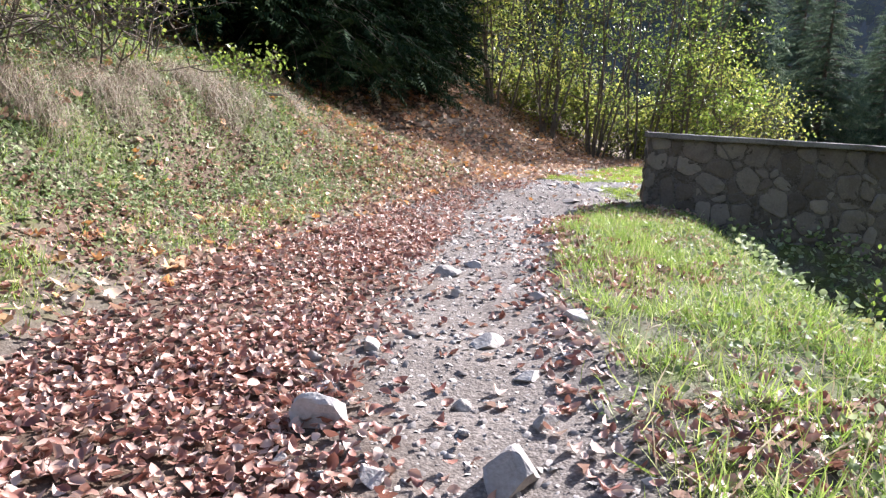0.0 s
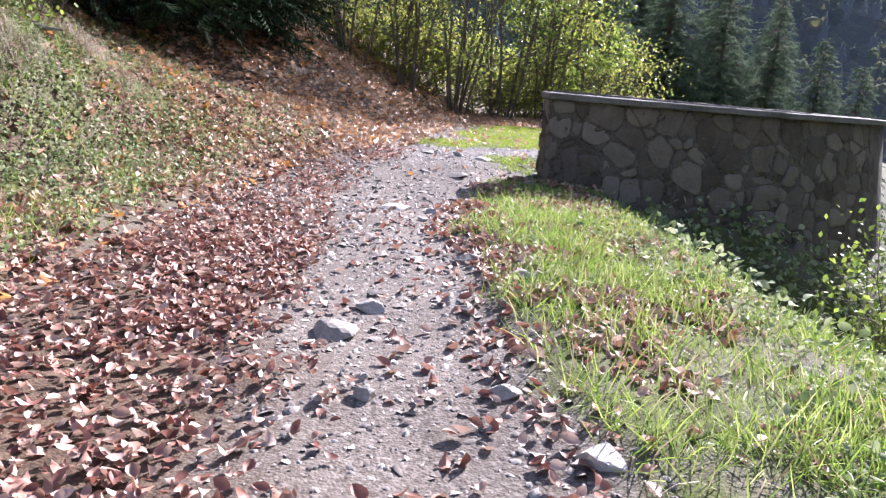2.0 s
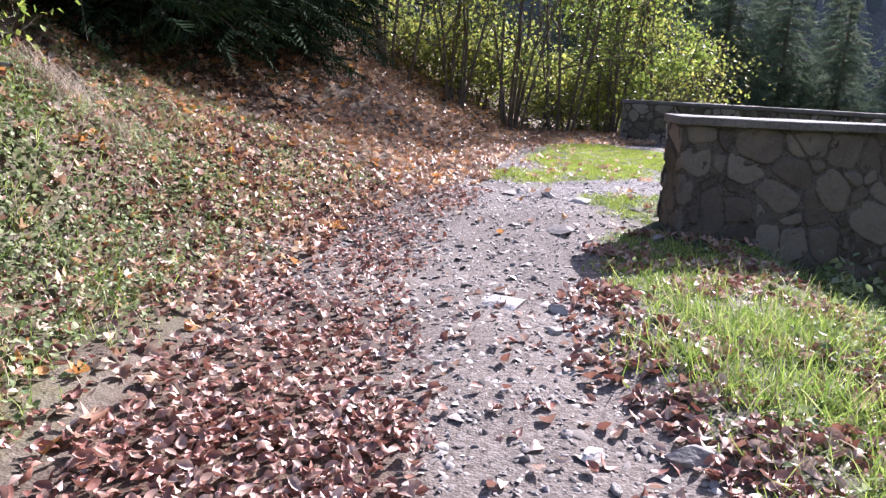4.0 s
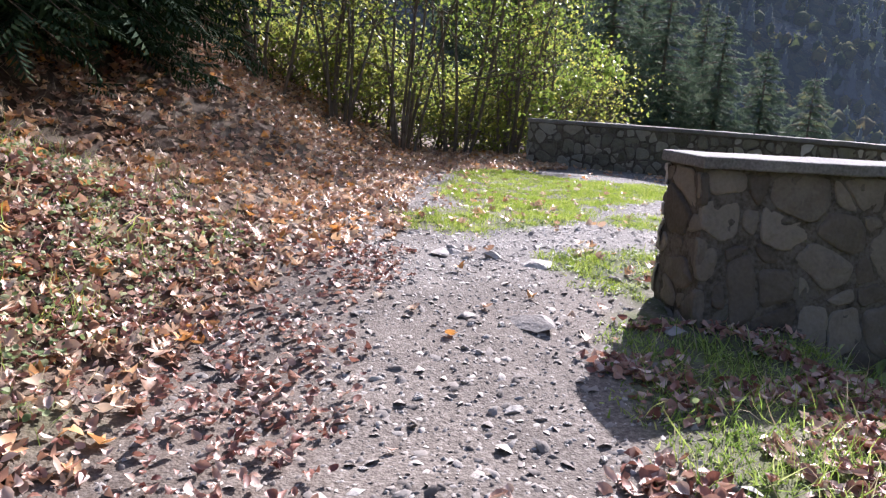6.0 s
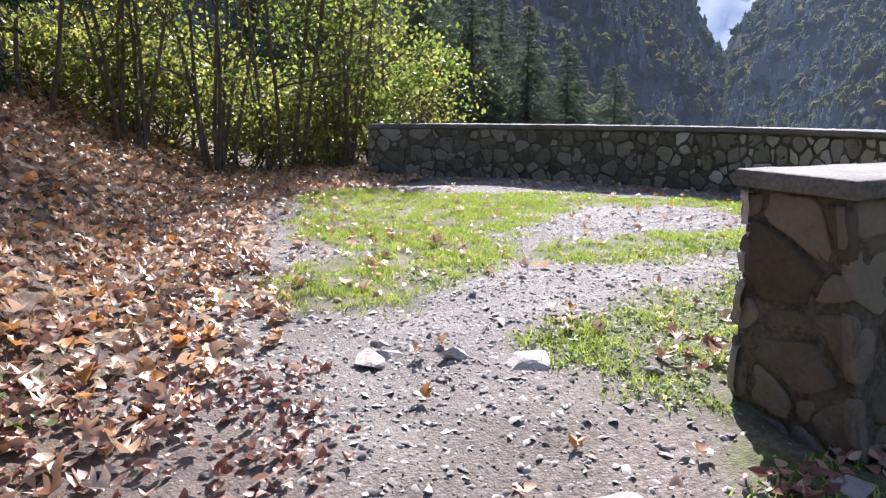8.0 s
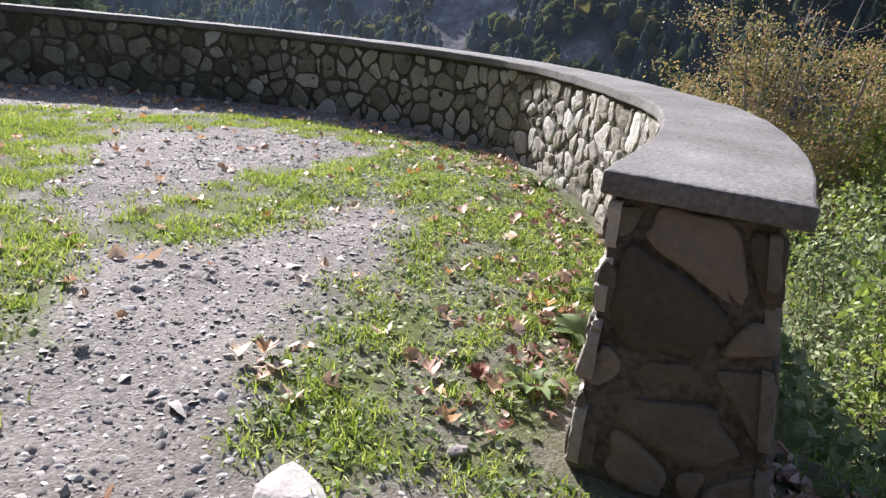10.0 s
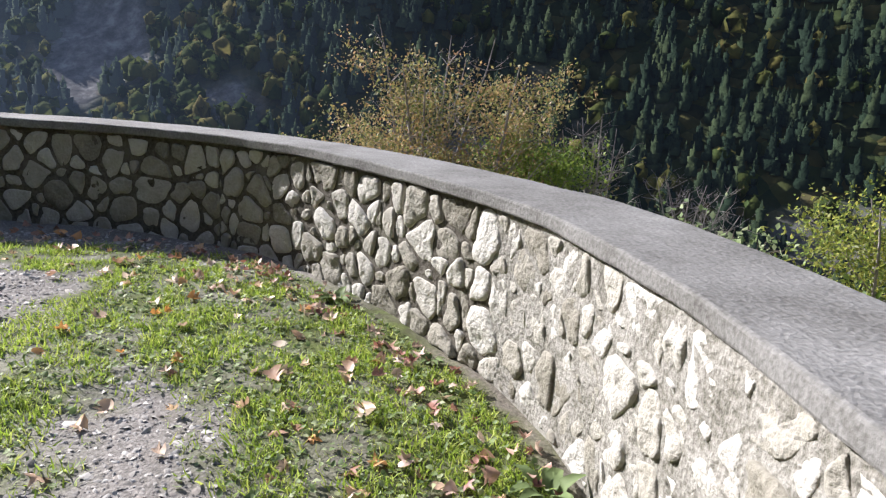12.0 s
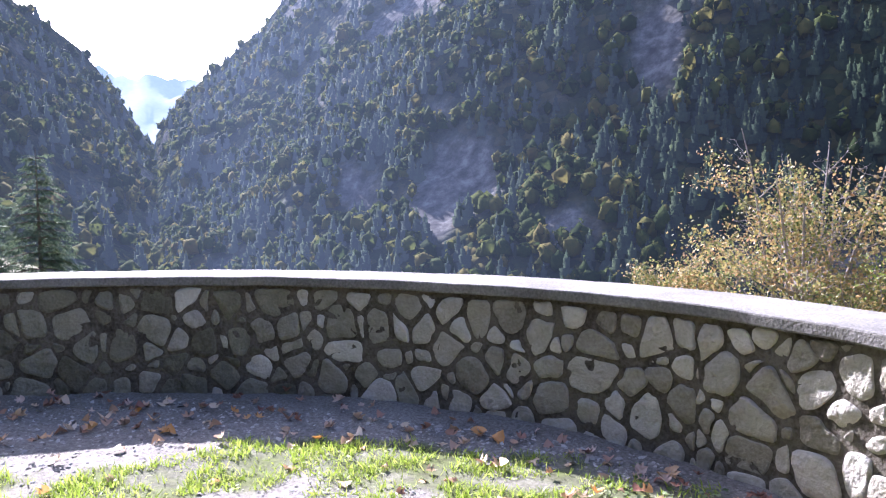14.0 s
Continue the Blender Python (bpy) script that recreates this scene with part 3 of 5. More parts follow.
M_AUTUMN = material("autumn_leaves", [(0.25, (0.06, 0.10, 0.03)), (0.42, (0.17, 0.19, 0.06)), (0.52, (0.30, 0.25, 0.09)), (0.64, (0.38, 0.24, 0.11)), (0.85, (0.35, 0.18, 0.13))], 0.3, 0.55, 0, 10, big=0.8, island=0.3, translucent=0.4)
M_NEEDLE = material("conifer_needles", [(0.1, (0.010, 0.024, 0.013)), (0.5, (0.022, 0.045, 0.02)), (0.9, (0.045, 0.07, 0.028))], 0.6, 0.8, 0, 20, island=0.6, spec=0.04)
M_BARK = material("bark", [(0.3, (0.06, 0.048, 0.036)), (0.5, (0.13, 0.105, 0.08)), (0.7, (0.20, 0.17, 0.14))], 6, 0.9, 0.6, 50)
M_GREYBARK = material("grey_bark", [(0.3, (0.14, 0.12, 0.11)), (0.7, (0.34, 0.30, 0.28))], 4, 0.9, 0.3, 40)
M_ROCK = material("limestone", [(0.25, (0.17, 0.15, 0.135)), (0.5, (0.34, 0.315, 0.285)), (0.75, (0.52, 0.495, 0.46))], 5, 0.9, 0.7, 60, randomize=0.35)
M_GRIT = material("gravel", [(0.1, (0.12, 0.103, 0.09)), (0.5, (0.24, 0.215, 0.19)), (0.9, (0.46, 0.425, 0.38))], 8, 0.9, 0.3, 80, island=0.75)

# ---- loose stones on the path ----
ROCKS = [(1.07, 2.72, 0.17, 0.75), (0.33, 3.05, 0.15, 0.7), (0.3, 3.92, 0.08, 0.7), (0.05, 3.74, 0.07, 0.7), (0.84, 4.12, 0.15, 0.45), (0.84, 3.34, 0.08, 0.5),
         (1.18, 3.2, 0.10, 0.5), (0.62, 2.65, 0.09, 0.6), (1.32, 4.62, 0.11, 0.6), (0.28, 2.7, 0.09, 0.6), (-0.47, 4.02, 0.08, 0.6), (0.22, 3.4, 0.10, 0.4),
         (1.1, 3.67, 0.09, 0.5), (1.44, 6.71, 0.15, 0.3), (1.17, 7.23, 0.16, 0.3), (1.08, 6.16, 0.07, 0.5), (0.41, 5.82, 0.17, 0.5), (0.70, 9.22, 0.21, 0.26),
         (1.03, 9.11, 0.10, 0.5), (0.94, 8.69, 0.07, 0.5), (1.43, 11.35, 0.25, 0.2), (1.87, 12.55, 0.19, 0.24), (1.61, 12.79, 0.13, 0.35), (1.17, 12.93, 0.15, 0.3),
         (1.32, 13.12, 0.08, 0.4), (1.05, 11.45, 0.10, 0.3), (1.30, 12.95, 0.09, 0.4), (0.57, 5.15, 0.09, 0.5), (0.82, 7.27, 0.09, 0.4), (0.57, 6.2, 0.10, 0.45),
         (0.98, 6.32, 0.09, 0.4), (1.11, 5.14, 0.10, 0.4), (0.58, 6.48, 0.08, 0.4), (0.98, 10.2, 0.07, 0.4), (2.41, 12.2, 0.07, 0.5), (2.3, 11.1, 0.10, 0.6)]
rock_seed = random.Random(3)
for i, (x, y, r, flat) in enumerate(ROCKS):
    rock = new("rock", rock_mesh("rock", r, i + 1, M_ROCK, flat))
    rock.matrix_world = pose(x, y, h(x, y) + r * flat * (0.42 if i < 2 else 0.16), rock_seed.uniform(-9, 9), rock_seed.uniform(-9, 9), rock_seed.uniform(0, 360))
    big = "large pale limestone rock" if r > 0.14 else "small pale limestone rock"
    tagged(rock, big + " half bedded in the gravel path", "rock", "rocks on the path")
small = [rock_mesh("stone", 1.0, 40 + k, M_ROCK, 0.4) for k in range(6)]
count = 0
while count < 80:
    y = rock_seed.uniform(1.8, 14.5)
    x = float(np.interp(y, MID_Y, MID_X)) + rock_seed.gauss(0, 0.42)
    if outside(np.array([x]), np.array([y]))[0] > -0.3:
        continue
    r = rock_seed.uniform(0.018, 0.05)
    st = new("stone", small[count % 6])
    st.matrix_world = pose(x, y, h(x, y) + r * 0.12, rock_seed.uniform(-15, 15), rock_seed.uniform(-15, 15), rock_seed.uniform(0, 360)) @ Matrix.Diagonal((r, r, r, 1))
    tagged(st, "loose grey stone lying on the gravel path", "stone", "loose stones")
    count += 1


def sow(n, x0, x1, y0, y1, weight):
    """Places on the ground, kept with the chance that weight gives."""
    x, y = rng.uniform(x0, x1, n), rng.uniform(y0, y1, n)
    keep = rng.random(n) < weight(x, y)
    x, y = x[keep], y[keep]
    return np.stack([x, y, height(x, y)], 1)


def lay(name, templates, pos, size, mat, label, category, tilt=0.5, lift=0.0, lean=None):
    """One sheet of scattered small things."""
    n = len(pos)
    yaw = rng.uniform(0, 2 * math.pi, n)
    rot = turns(yaw, rng.normal(0, tilt, n), rng.normal(0, tilt, n))
    pos = pos.copy()
    pos[:, 2] += lift
    v, f = spread(templates, pos, rot, size)
    ob = new(name, quick_mesh(name, v, f, mat))
    tagged(ob, label, category, kind="stuff")
    return ob


def gravel_w(x, y):
    return covers(x, y)[0]


def grit_templates():
    out = []
    for k in range(5):
        r = random.Random(k)
        v = [Vector((math.cos(a) * r.uniform(0.8, 1.4), math.sin(a) * r.uniform(0.45, 0.8), r.uniform(-0.2, 0.1))) for a in (0, 1.3, 2.5, 3.8, 5.0)]
        v += [Vector((r.uniform(-0.3, 0.3), r.uniform(-0.3, 0.3), r.uniform(0.25, 0.5)))]
        out.append(([tuple(p) for p in v], [[i, (i + 1) % 5, 5] for i in range(5)]))
    return out


pos = sow(110000, -1.0, 8.3, 1.2, 19.0, lambda x, y: gravel_w(x, y) * (outside(x, y) < -0.25) * (1 - 0.85 * smooth(11.6, 13.0, y)))
lay("gravel", grit_templates(), pos, rng.gamma(1.6, 0.0062, len(pos)) + 0.003, M_GRIT, "grey limestone gravel strewn over the path and terrace", "gravel", 0.35)

M_PALE_GRIT = material("pale_gravel", [(0.1, (0.14, 0.128, 0.115)), (0.5, (0.27, 0.252, 0.232)), (0.9, (0.48, 0.455, 0.42))], 8, 0.9, 0.3, 80, island=0.8)
pos = sow(90000, 0.5, 8.3, 11.5, 20.5, lambda x, y: gravel_w(x, y) * (outside(x, y) < -0.1) * smooth(11.6, 13.0, y) * np.where(y < 16, 1.0, 0.5))
lay("gravel", grit_templates(), pos, rng.gamma(1.6, 0.005, len(pos)) + 0.003, M_PALE_GRIT, "fine pale grey gravel strewn over the terrace", "gravel", 0.3)

# ---- fallen leaves ----
beech = [leaf_template(0.6, f, c) for f, c in ((0.2, 0.25), (0.45, 0.1), (-0.2, 0.35), (0.1, -0.25), (0.6, 0.3))]
maple = [leaf_template(1, f, c, True) for f, c in ((0.25, 0.3), (0.5, 0.15), (-0.2, 0.4), (0.1, -0.3))]
pos = sow(66000, -2.4, 1.8, 1.2, 13.0, lambda x, y: covers(x, y)[2] * (0.35 + 0.65 * smooth(-0.4, 0.5, noise2(x, y, 1.6, 21))))
pos[:, 2] += rng.uniform(0.005, 0.045, len(pos))
lay("leaf_litter", beech, pos, rng.uniform(0.035, 0.075, len(pos)), M_LITTER, "thick drift of dry reddish-brown fallen leaves", "leaves", 0.38)
pos = sow(36000, -6.0, 5.5, 2.0, 25.0, lambda x, y: (0.24 + 0.72 * smooth(8.5, 11, y)) * (np.interp(y, FOOT_Y, FOOT_X) + 0.8 * smooth(12, 14, y) + 3.5 * smooth(19, 22, y) - x > 0))
pos[:, 2] += rng.uniform(0.005, 0.05, len(pos))
lay("leaf_litter", maple, pos, rng.uniform(0.065, 0.13, len(pos)), M_LITTER2, "orange and brown maple leaves scattered on the bank", "leaves", 0.32)
pos = sow(2900, 0.2, 8.2, 11.0, 21.5, lambda x, y: (outside(x, y) < -0.25) * (0.12 + 0.5 * (outside(x, y) > -1.3) + 0.4 * (x < 3.2) * (y > 14)))
pos[:, 2] += rng.uniform(0.005, 0.03, len(pos))
lay("leaf_litter", maple, pos, rng.uniform(0.05, 0.115, len(pos)), M_LITTER2, "brown maple leaves blown across the terrace", "leaves", 0.28)
pos = sow(5000, 0.3, 2.4, 1.6, 9.5, lambda x, y: 0.10 + 0.4 * smooth(0.25, 0.4, path_side(x, y)) * (1 - smooth(0.55, 0.8, path_side(x, y))))
pos[:, 2] += rng.uniform(0.004, 0.02, len(pos))
lay("leaf_litter", beech, pos, rng.uniform(0.05, 0.09, len(pos)), M_LITTER, "dry brown leaves lying thinly on the path", "leaves", 0.4)

pos = sow(9000, 1.0, 3.4, 1.2, 11.0, lambda x, y: smooth(0.5, 0.7, path_side(x, y)) * (outside(x, y) < 0.6) * smooth(0.0, 0.5, noise2(x, y, 2.3, 81)))
pos[:, 2] += rng.uniform(0.004, 0.03, len(pos))
lay("leaf_litter", beech, pos, rng.uniform(0.04, 0.085, len(pos)), M_LITTER, "dry brown leaves caught among the verge grass", "leaves", 0.5)

pos = sow(3500, 2.5, 8.6, 11.6, 20.0, lambda x, y: smooth(-0.75, -0.3, outside(x, y)) * (outside(x, y) < -0.08) * np.where(y < 14, 1.0, 0.35))
pos[:, 2] += rng.uniform(0.005, 0.05, len(pos))
lay("leaf_litter", maple, pos, rng.uniform(0.045, 0.09, len(pos)), M_LITTER, "brown leaves drifted against the foot of the wall", "leaves", 0.4)

# ---- grasses ----
blades = [blade_template(b, w) for b, w in ((0.25, 0.03), (0.5, 0.035), (0.8, 0.03), (0.1, 0.028))]
tufty = lambda x, y: smooth(-0.55, 0.35, noise2(x, y, 3.2, 31) + 0.5 * noise2(x, y, 8.0, 17))


def grow(name, pos, lo, hi, mat, label, tilt=0.25, thick=1.0, temps=blades):
    n = len(pos)
    hgt = rng.uniform(lo, hi, n)
    size = np.stack([hgt * thick, hgt, hgt], 1)
    rot = turns(rng.uniform(0, 2 * math.pi, n), rng.normal(0, tilt, n), rng.normal(0, tilt, n))
    v, f = spread(temps, pos - [0, 0, 0.01], rot, size)
    ob = new(name, quick_mesh(name, v, f, mat))
    tagged(ob, label, "grass", kind="stuff")
    return ob


verge = lambda x, y: smooth(0.5, 0.95, path_side(x, y)) * (y < 10.9) * (outside(x, y) < 1.1) * (1 - 0.8 * smooth(8.3, 9.6, y))
pos = sow(110000, 1.0, 4.6, 1.0, 11.6, lambda x, y: verge(x, y) * (0.12 + 0.88 * tufty(x, y) ** 2))
grow("verge_grass", pos, 0.05, 0.19, M_GRASS, "long bright green grass growing along the path edge", 0.6, 1.2)
pos = sow(16000, 1.0, 5.2, 1.0, 11.6, lambda x, y: verge(x, y) * 0.6)
grow("verge_grass", pos, 0.08, 0.22, M_DRY, "straw-coloured dry stalks lying among green grass", 0.9, 1.0)
pos = sow(470000, 1.0, 8.4, 11.5, 20.5, lambda x, y: lawn(x, y) * (outside(x, y) < -0.12) * (0.06 + 0.94 * smooth(-0.35, 0.35, noise2(x, y, 6.0, 41) + 0.5 * noise2(x, y, 14.0, 44))))
short = [([(-w, 0, 0), (w, 0, 0), (-w * 0.8, b * 0.3, 0.6), (w * 0.8, b * 0.3, 0.6), (0, b, 0.95)], [[0, 1, 3], [0, 3, 2], [2, 3, 4]]) for w, b in ((0.055, 0.3), (0.07, 0.7), (0.05, 1.0), (0.06, 0.1))]
grow("turf", pos, 0.02, 0.068, M_LAWN, "short bright green turf in patches on the terrace", 0.6, 1.05, short)
pos = sow(24000, 1.1, 3.4, 6.5, 11.3, lambda x, y: smooth(0.45, 0.8, path_side(x, y)) * (outside(x, y) < 0.9) * (0.15 + 0.85 * smooth(-0.4, 0.3, noise2(x, y, 4.5, 33) + 0.5 * noise2(x, y, 11.0, 35))))
grow("turf", pos, 0.02, 0.065, M_GRASS, "short uneven grass between path and wall end", 0.6, 1.5, short)
pos = sow(9000, 1.0, 3.6, 6.0, 11.3, lambda x, y: smooth(0.35, 0.6, path_side(x, y)) * (outside(x, y) < 0.9) * smooth(-0.2, 0.4, noise2(x, y, 2.9, 37)))
pos[:, 2] += rng.uniform(0.004, 0.03, len(pos))
lay("leaf_litter", beech, pos, rng.uniform(0.045, 0.09, len(pos)), M_LITTER, "brown leaves lying in short grass by the wall", "leaves", 0.4)
bank_w = lambda x, y: smooth(0.1, 0.7, np.interp(y, FOOT_Y, FOOT_X) - x)
pos = sow(120000, -5.0, 0.2, 1.0, 14.0, lambda x, y: bank_w(x, y) * (1 - 0.55 * smooth(9.5, 11.5, y)) * (0.25 + 0.75 * covers(x, y)[1]) * tufty(x, y))
grow("bank_grass", pos, 0.05, 0.17, M_GRASS, "green grass tufts growing on the leafy bank", 0.5, 1.3)
pos = sow(38000, -5.0, 1.0, 1.0, 17.0, lambda x, y: bank_w(x, y) * (0.2 + 0.5 * smooth(-0.3, 0.4, noise2(x, y, 2.7, 91))))
grow("bank_grass", pos, 0.06, 0.2, M_DRY, "withered pale grass among leaves on the bank", 0.8, 1.0)
# pale overhanging tussocks along the brow of the bank
def hanging_blade(reach, fall, w=0.016):
    """A long dry blade that rises, arches over along y and hangs."""
    line = [(0, 0), (reach * 0.25, 0.30), (reach * 0.6, 0.36), (reach * 0.9, 0.1), (reach, -fall)]
    v = [(side * w * (1 - 0.2 * i), y, z) for i, (y, z) in enumerate(line) for side in (-0.5, 0.5)]
    return v, [q for i in range(4) for q in ([2 * i, 2 * i + 1, 2 * i + 3], [2 * i, 2 * i + 3, 2 * i + 2])]


long_blades = [hanging_blade(a, b) for a, b in ((0.55, 0.35), (0.7, 0.2), (0.45, 0.5), (0.8, 0.05))]
into_bank = lambda x, y: np.interp(y, FOOT_Y, FOOT_X) - x
pos = sow(34000, -4.2, -1.9, 5.5, 10.9, lambda x, y: smooth(1.45, 1.65, into_bank(x, y)) * (1 - smooth(1.95, 2.4, into_bank(x, y))) * smooth(-0.3, 0.5, noise2(x, y, 1.8, 51) + 0.4 * noise2(x, y, 6.0, 53)))
n = len(pos)
hgt = rng.uniform(0.15, 0.42, n)
rot = turns(rng.normal(-math.pi * 0.58, 0.4, n), rng.normal(0.0, 0.25, n), rng.normal(0, 0.25, n))
v, f = spread(long_blades, pos, rot, hgt)
tagged(new("dry_tussocks", quick_mesh("dry_tussocks", v, f, M_STRAW)), "long pale dry grass hanging over the bank brow", "grass", kind="stuff")
# low broad-leaved weeds
ovals = [leaf_template(0.7, 0.15, 0.2), leaf_template(0.55, 0.3, 0.15), leaf_template(0.8, 0.1, -0.15)]
pos = sow(110000, -5.0, 4.2, 1.0, 13.0, lambda x, y: np.maximum(0.85 * (1 - 0.5 * smooth(9.5, 11.5, y)) * bank_w(x, y) * smooth(-0.6, 0.1, noise2(x, y, 2.1, 61) + 0.5 * noise2(x, y, 6.5, 63)), 0.3 * verge(x, y) * smooth(0.1, 0.5, noise2(x, y, 1.7, 71) + smooth(-0.8, 0.2, outside(x, y)))))
pos[:, 2] += rng.uniform(0.02, 0.12, len(pos))
lip_w = sow(26000, -3.6, -1.6, 4.0, 11.2, lambda x, y: smooth(0.9, 1.15, into_bank(x, y)) * (1 - smooth(1.75, 1.95, into_bank(x, y))))
lip_w[:, 2] += rng.uniform(0.0, 0.08, len(lip_w))
pos = np.vstack([pos, lip_w])
lay("ground_weeds", ovals, pos, rng.uniform(0.018, 0.05, len(pos)), M_WEED, "low nettles and brambles covering the verge and bank", "weeds", 0.6)
pos = sow(16000, 3.0, 13.0, 5.0, 11.5, lambda x, y: (outside(x, y) > 0.7) * (1 - smooth(8.5, 13, x)) * smooth(4.8, 7.5, y))
pos[:, 2] += rng.uniform(0.02, 0.35, len(pos))
lay("slope_weeds", ovals, pos, rng.uniform(0.05, 0.11, len(pos)), M_WEED, "rank green weeds covering the slope outside the wall", "weeds", 0.7)
pos = sow(9000, 2.0, 8.0, 11.6, 14.5, lambda x, y: 0.8 * lawn(x, y) * (outside(x, y) < -0.1))
pos[:, 2] += rng.uniform(0.005, 0.03, len(pos))
lay("turf_weeds", ovals, pos, rng.uniform(0.02, 0.045, len(pos)), M_WEED, "small clover and plantain leaves in the turf", "weeds", 0.4)


# ---- the parapet's stones ----
def clip_cell(poly, px, py, nx_, ny_, more=0.0):
    """Cuts a polygon by the line between two seeds, nearer to the lighter one."""
    dx, dy = nx_ - px, ny_ - py
    k = 0.5 + max(-0.3, min(0.3, more / (2 * (dx * dx + dy * dy) + 1e-9)))
    mx, my = px + dx * k, py + dy * k
    out = []
    for (ax, ay), (bx, by) in zip(poly, poly[1:] + poly[:1]):
        a, b = (ax - mx) * dx + (ay - my) * dy, (bx - mx) * dx + (by - my) * dy
        if a <= 0:
            out.append((ax, ay))
        if (a < 0 < b) or (b < 0 < a):
            t = a / (a - b)
            out.append((ax + t * (bx - ax), ay + t * (by - ay)))
    return out


def rubble(s0, s1, z0, z1, cell, seed, joint=0.026, tall=1.0):
    """Irregular stone outlines that fill a stretch of wall face, as (s, z) polygons with rounded corners. tall: how much the stones stand on end."""
    r = random.Random(seed)
    rows = max(2, round((z1 - z0) / (cell * 0.86)))
    hh = (z1 - z0) / rows
    seeds = []
    for i in range(rows):
        s = s0 - cell * r.random()
        while s < s1 + cell:
            w = cell * r.choice((0.45, 0.7, 0.85, 1.0, 1.2, 1.55)) / tall
            seeds.append((s + w / 2, z0 + hh * (i + 0.5) + r.uniform(-0.42, 0.42) * hh, cell * cell * r.uniform(-0.5, 0.5)))
            s += w
    out = []
    for k, (px, py, pw) in enumerate(seeds):
        poly = [(s0, z0), (s1, z0), (s1, z1), (s0, z1)]
        for m, (qx, qy, qw) in enumerate(seeds):
            if m != k and abs(qx - px) < 3 * cell and abs(qy - py) < 3 * cell:
                poly = clip_cell(poly, px, py, qx, qy, pw - qw)
                if len(poly) < 3:
                    break
        if len(poly) < 3:
            continue
        cx, cy = sum(p[0] for p in poly) / len(poly), sum(p[1] for p in poly) / len(poly)
        size = sum(math.hypot(x - cx, y - cy) for x, y in poly) / len(poly)
        if size < 0.036:
            continue
        j = min(joint * r.uniform(0.35, 1.5), size * 0.3)
        poly = [(cx + (x - cx) * (1 - j / size) + r.uniform(-0.012, 0.012), cy + (y - cy) * (1 - j / size) + r.uniform(-0.012, 0.012)) for x, y in poly]
        for q in (0.16, 0.22):
            cut = []
            for (ax, ay), (bx, by) in zip(poly, poly[1:] + poly[:1]):
                cut.append((ax * (1 - q) + bx * q, ay * (1 - q) + by * q))
                if q < 0.2 and math.hypot(bx - ax, by - ay) > 0.1:
                    cut.append(((ax + bx) / 2 + r.uniform(-0.012, 0.012), (ay + by) / 2 + r.uniform(-0.012, 0.012)))
                cut.append((ax * q + bx * (1 - q), ay * q + by * (1 - q)))
            poly = [cut[0]]
            for p in cut[1:]:
                if math.hypot(p[0] - poly[-1][0], p[1] - poly[-1][1]) > 0.014:
                    poly.append(p)
        if len(poly) >= 5:
            out.append(poly)
    return out


def stone_mesh(poly, place, seed, mat):
    """A rounded, roughly broken stone that stands proud of the joints. place(s, z, out) gives the point in the world."""
    r = random.Random(seed)
    cx, cy = sum(p[0] for p in poly) / len(poly), sum(p[1] for p in poly) / len(poly)
    proud, tx, ty = r.uniform(0.003, 0.017), r.uniform(-0.07, 0.07), r.uniform(-0.07, 0.07)
    rings = []
    for shrink, out in ((1.0, -0.03), (0.99, proud * 0.4), (0.93, proud * 0.95), (0.65, proud * 1.05), (0.3, proud * 1.1)):
        ring = []
        for x, y in poly:
            q = Vector((x * 9, y * 9, seed * 0.37))
            k = shrink * (1 + 0.06 * noise.noise(q * 1.7))
            xx, yy = cx + (x - cx) * k, cy + (y - cy) * k
            bump = 0.019 * noise.noise(Vector((xx * 11, yy * 11, seed))) + 0.008 * noise.noise(Vector((xx * 38, yy * 38, seed))) if out > 0 else 0
            ring.append(place(xx, yy, out + bump + (tx * (xx - cx) + ty * (yy - cy)) * (out > 0)))
        rings.append(ring)
    k = len(poly)
    v = [p for ring in rings for p in ring] + [place(cx, cy, proud * 1.1)]
    f = []
    for a in range(4):
        for i in range(k):
            f.append([a * k + i, a * k + (i + 1) % k, (a + 1) * k + (i + 1) % k, (a + 1) * k + i])
    f += [[4 * k + i, 4 * k + (i + 1) % k, 5 * k] for i in range(k)]
    me = mesh_of("stone", v, f, mat, True)
    bm = bmesh.new()
    bm.from_mesh(me)
    bmesh.ops.recalc_face_normals(bm, faces=bm.faces)
    bm.to_mesh(me)
    bm.free()
    return me


def inner_place(s, z, out):
    p, t, w = wall_at(s)
    p = p + w * (out - 0.026)
    return (p[0], p[1], z)


def outer_place(s, z, out):
    p, t, w = wall_at(s)
    p = p - w * (THICK - 0.026 + out + BATTER * (CAP_Z - 0.075 - z))
    return (p[0], p[1], z)


def near_end(a, z, out):
    p, t, w = wall_at(0.0)
    p = p - w * a * (1 + BATTER * (CAP_Z - 0.075 - z) / THICK) - t * (out - 0.026)
    return (p[0], p[1], z)


def far_end(a, z, out):
    p, t, w = wall_at(WALL_LEN)
    p = p - w * a * (1 + BATTER * (CAP_Z - 0.075 - z) / THICK) + t * (out - 0.026)
    return (p[0], p[1], z)


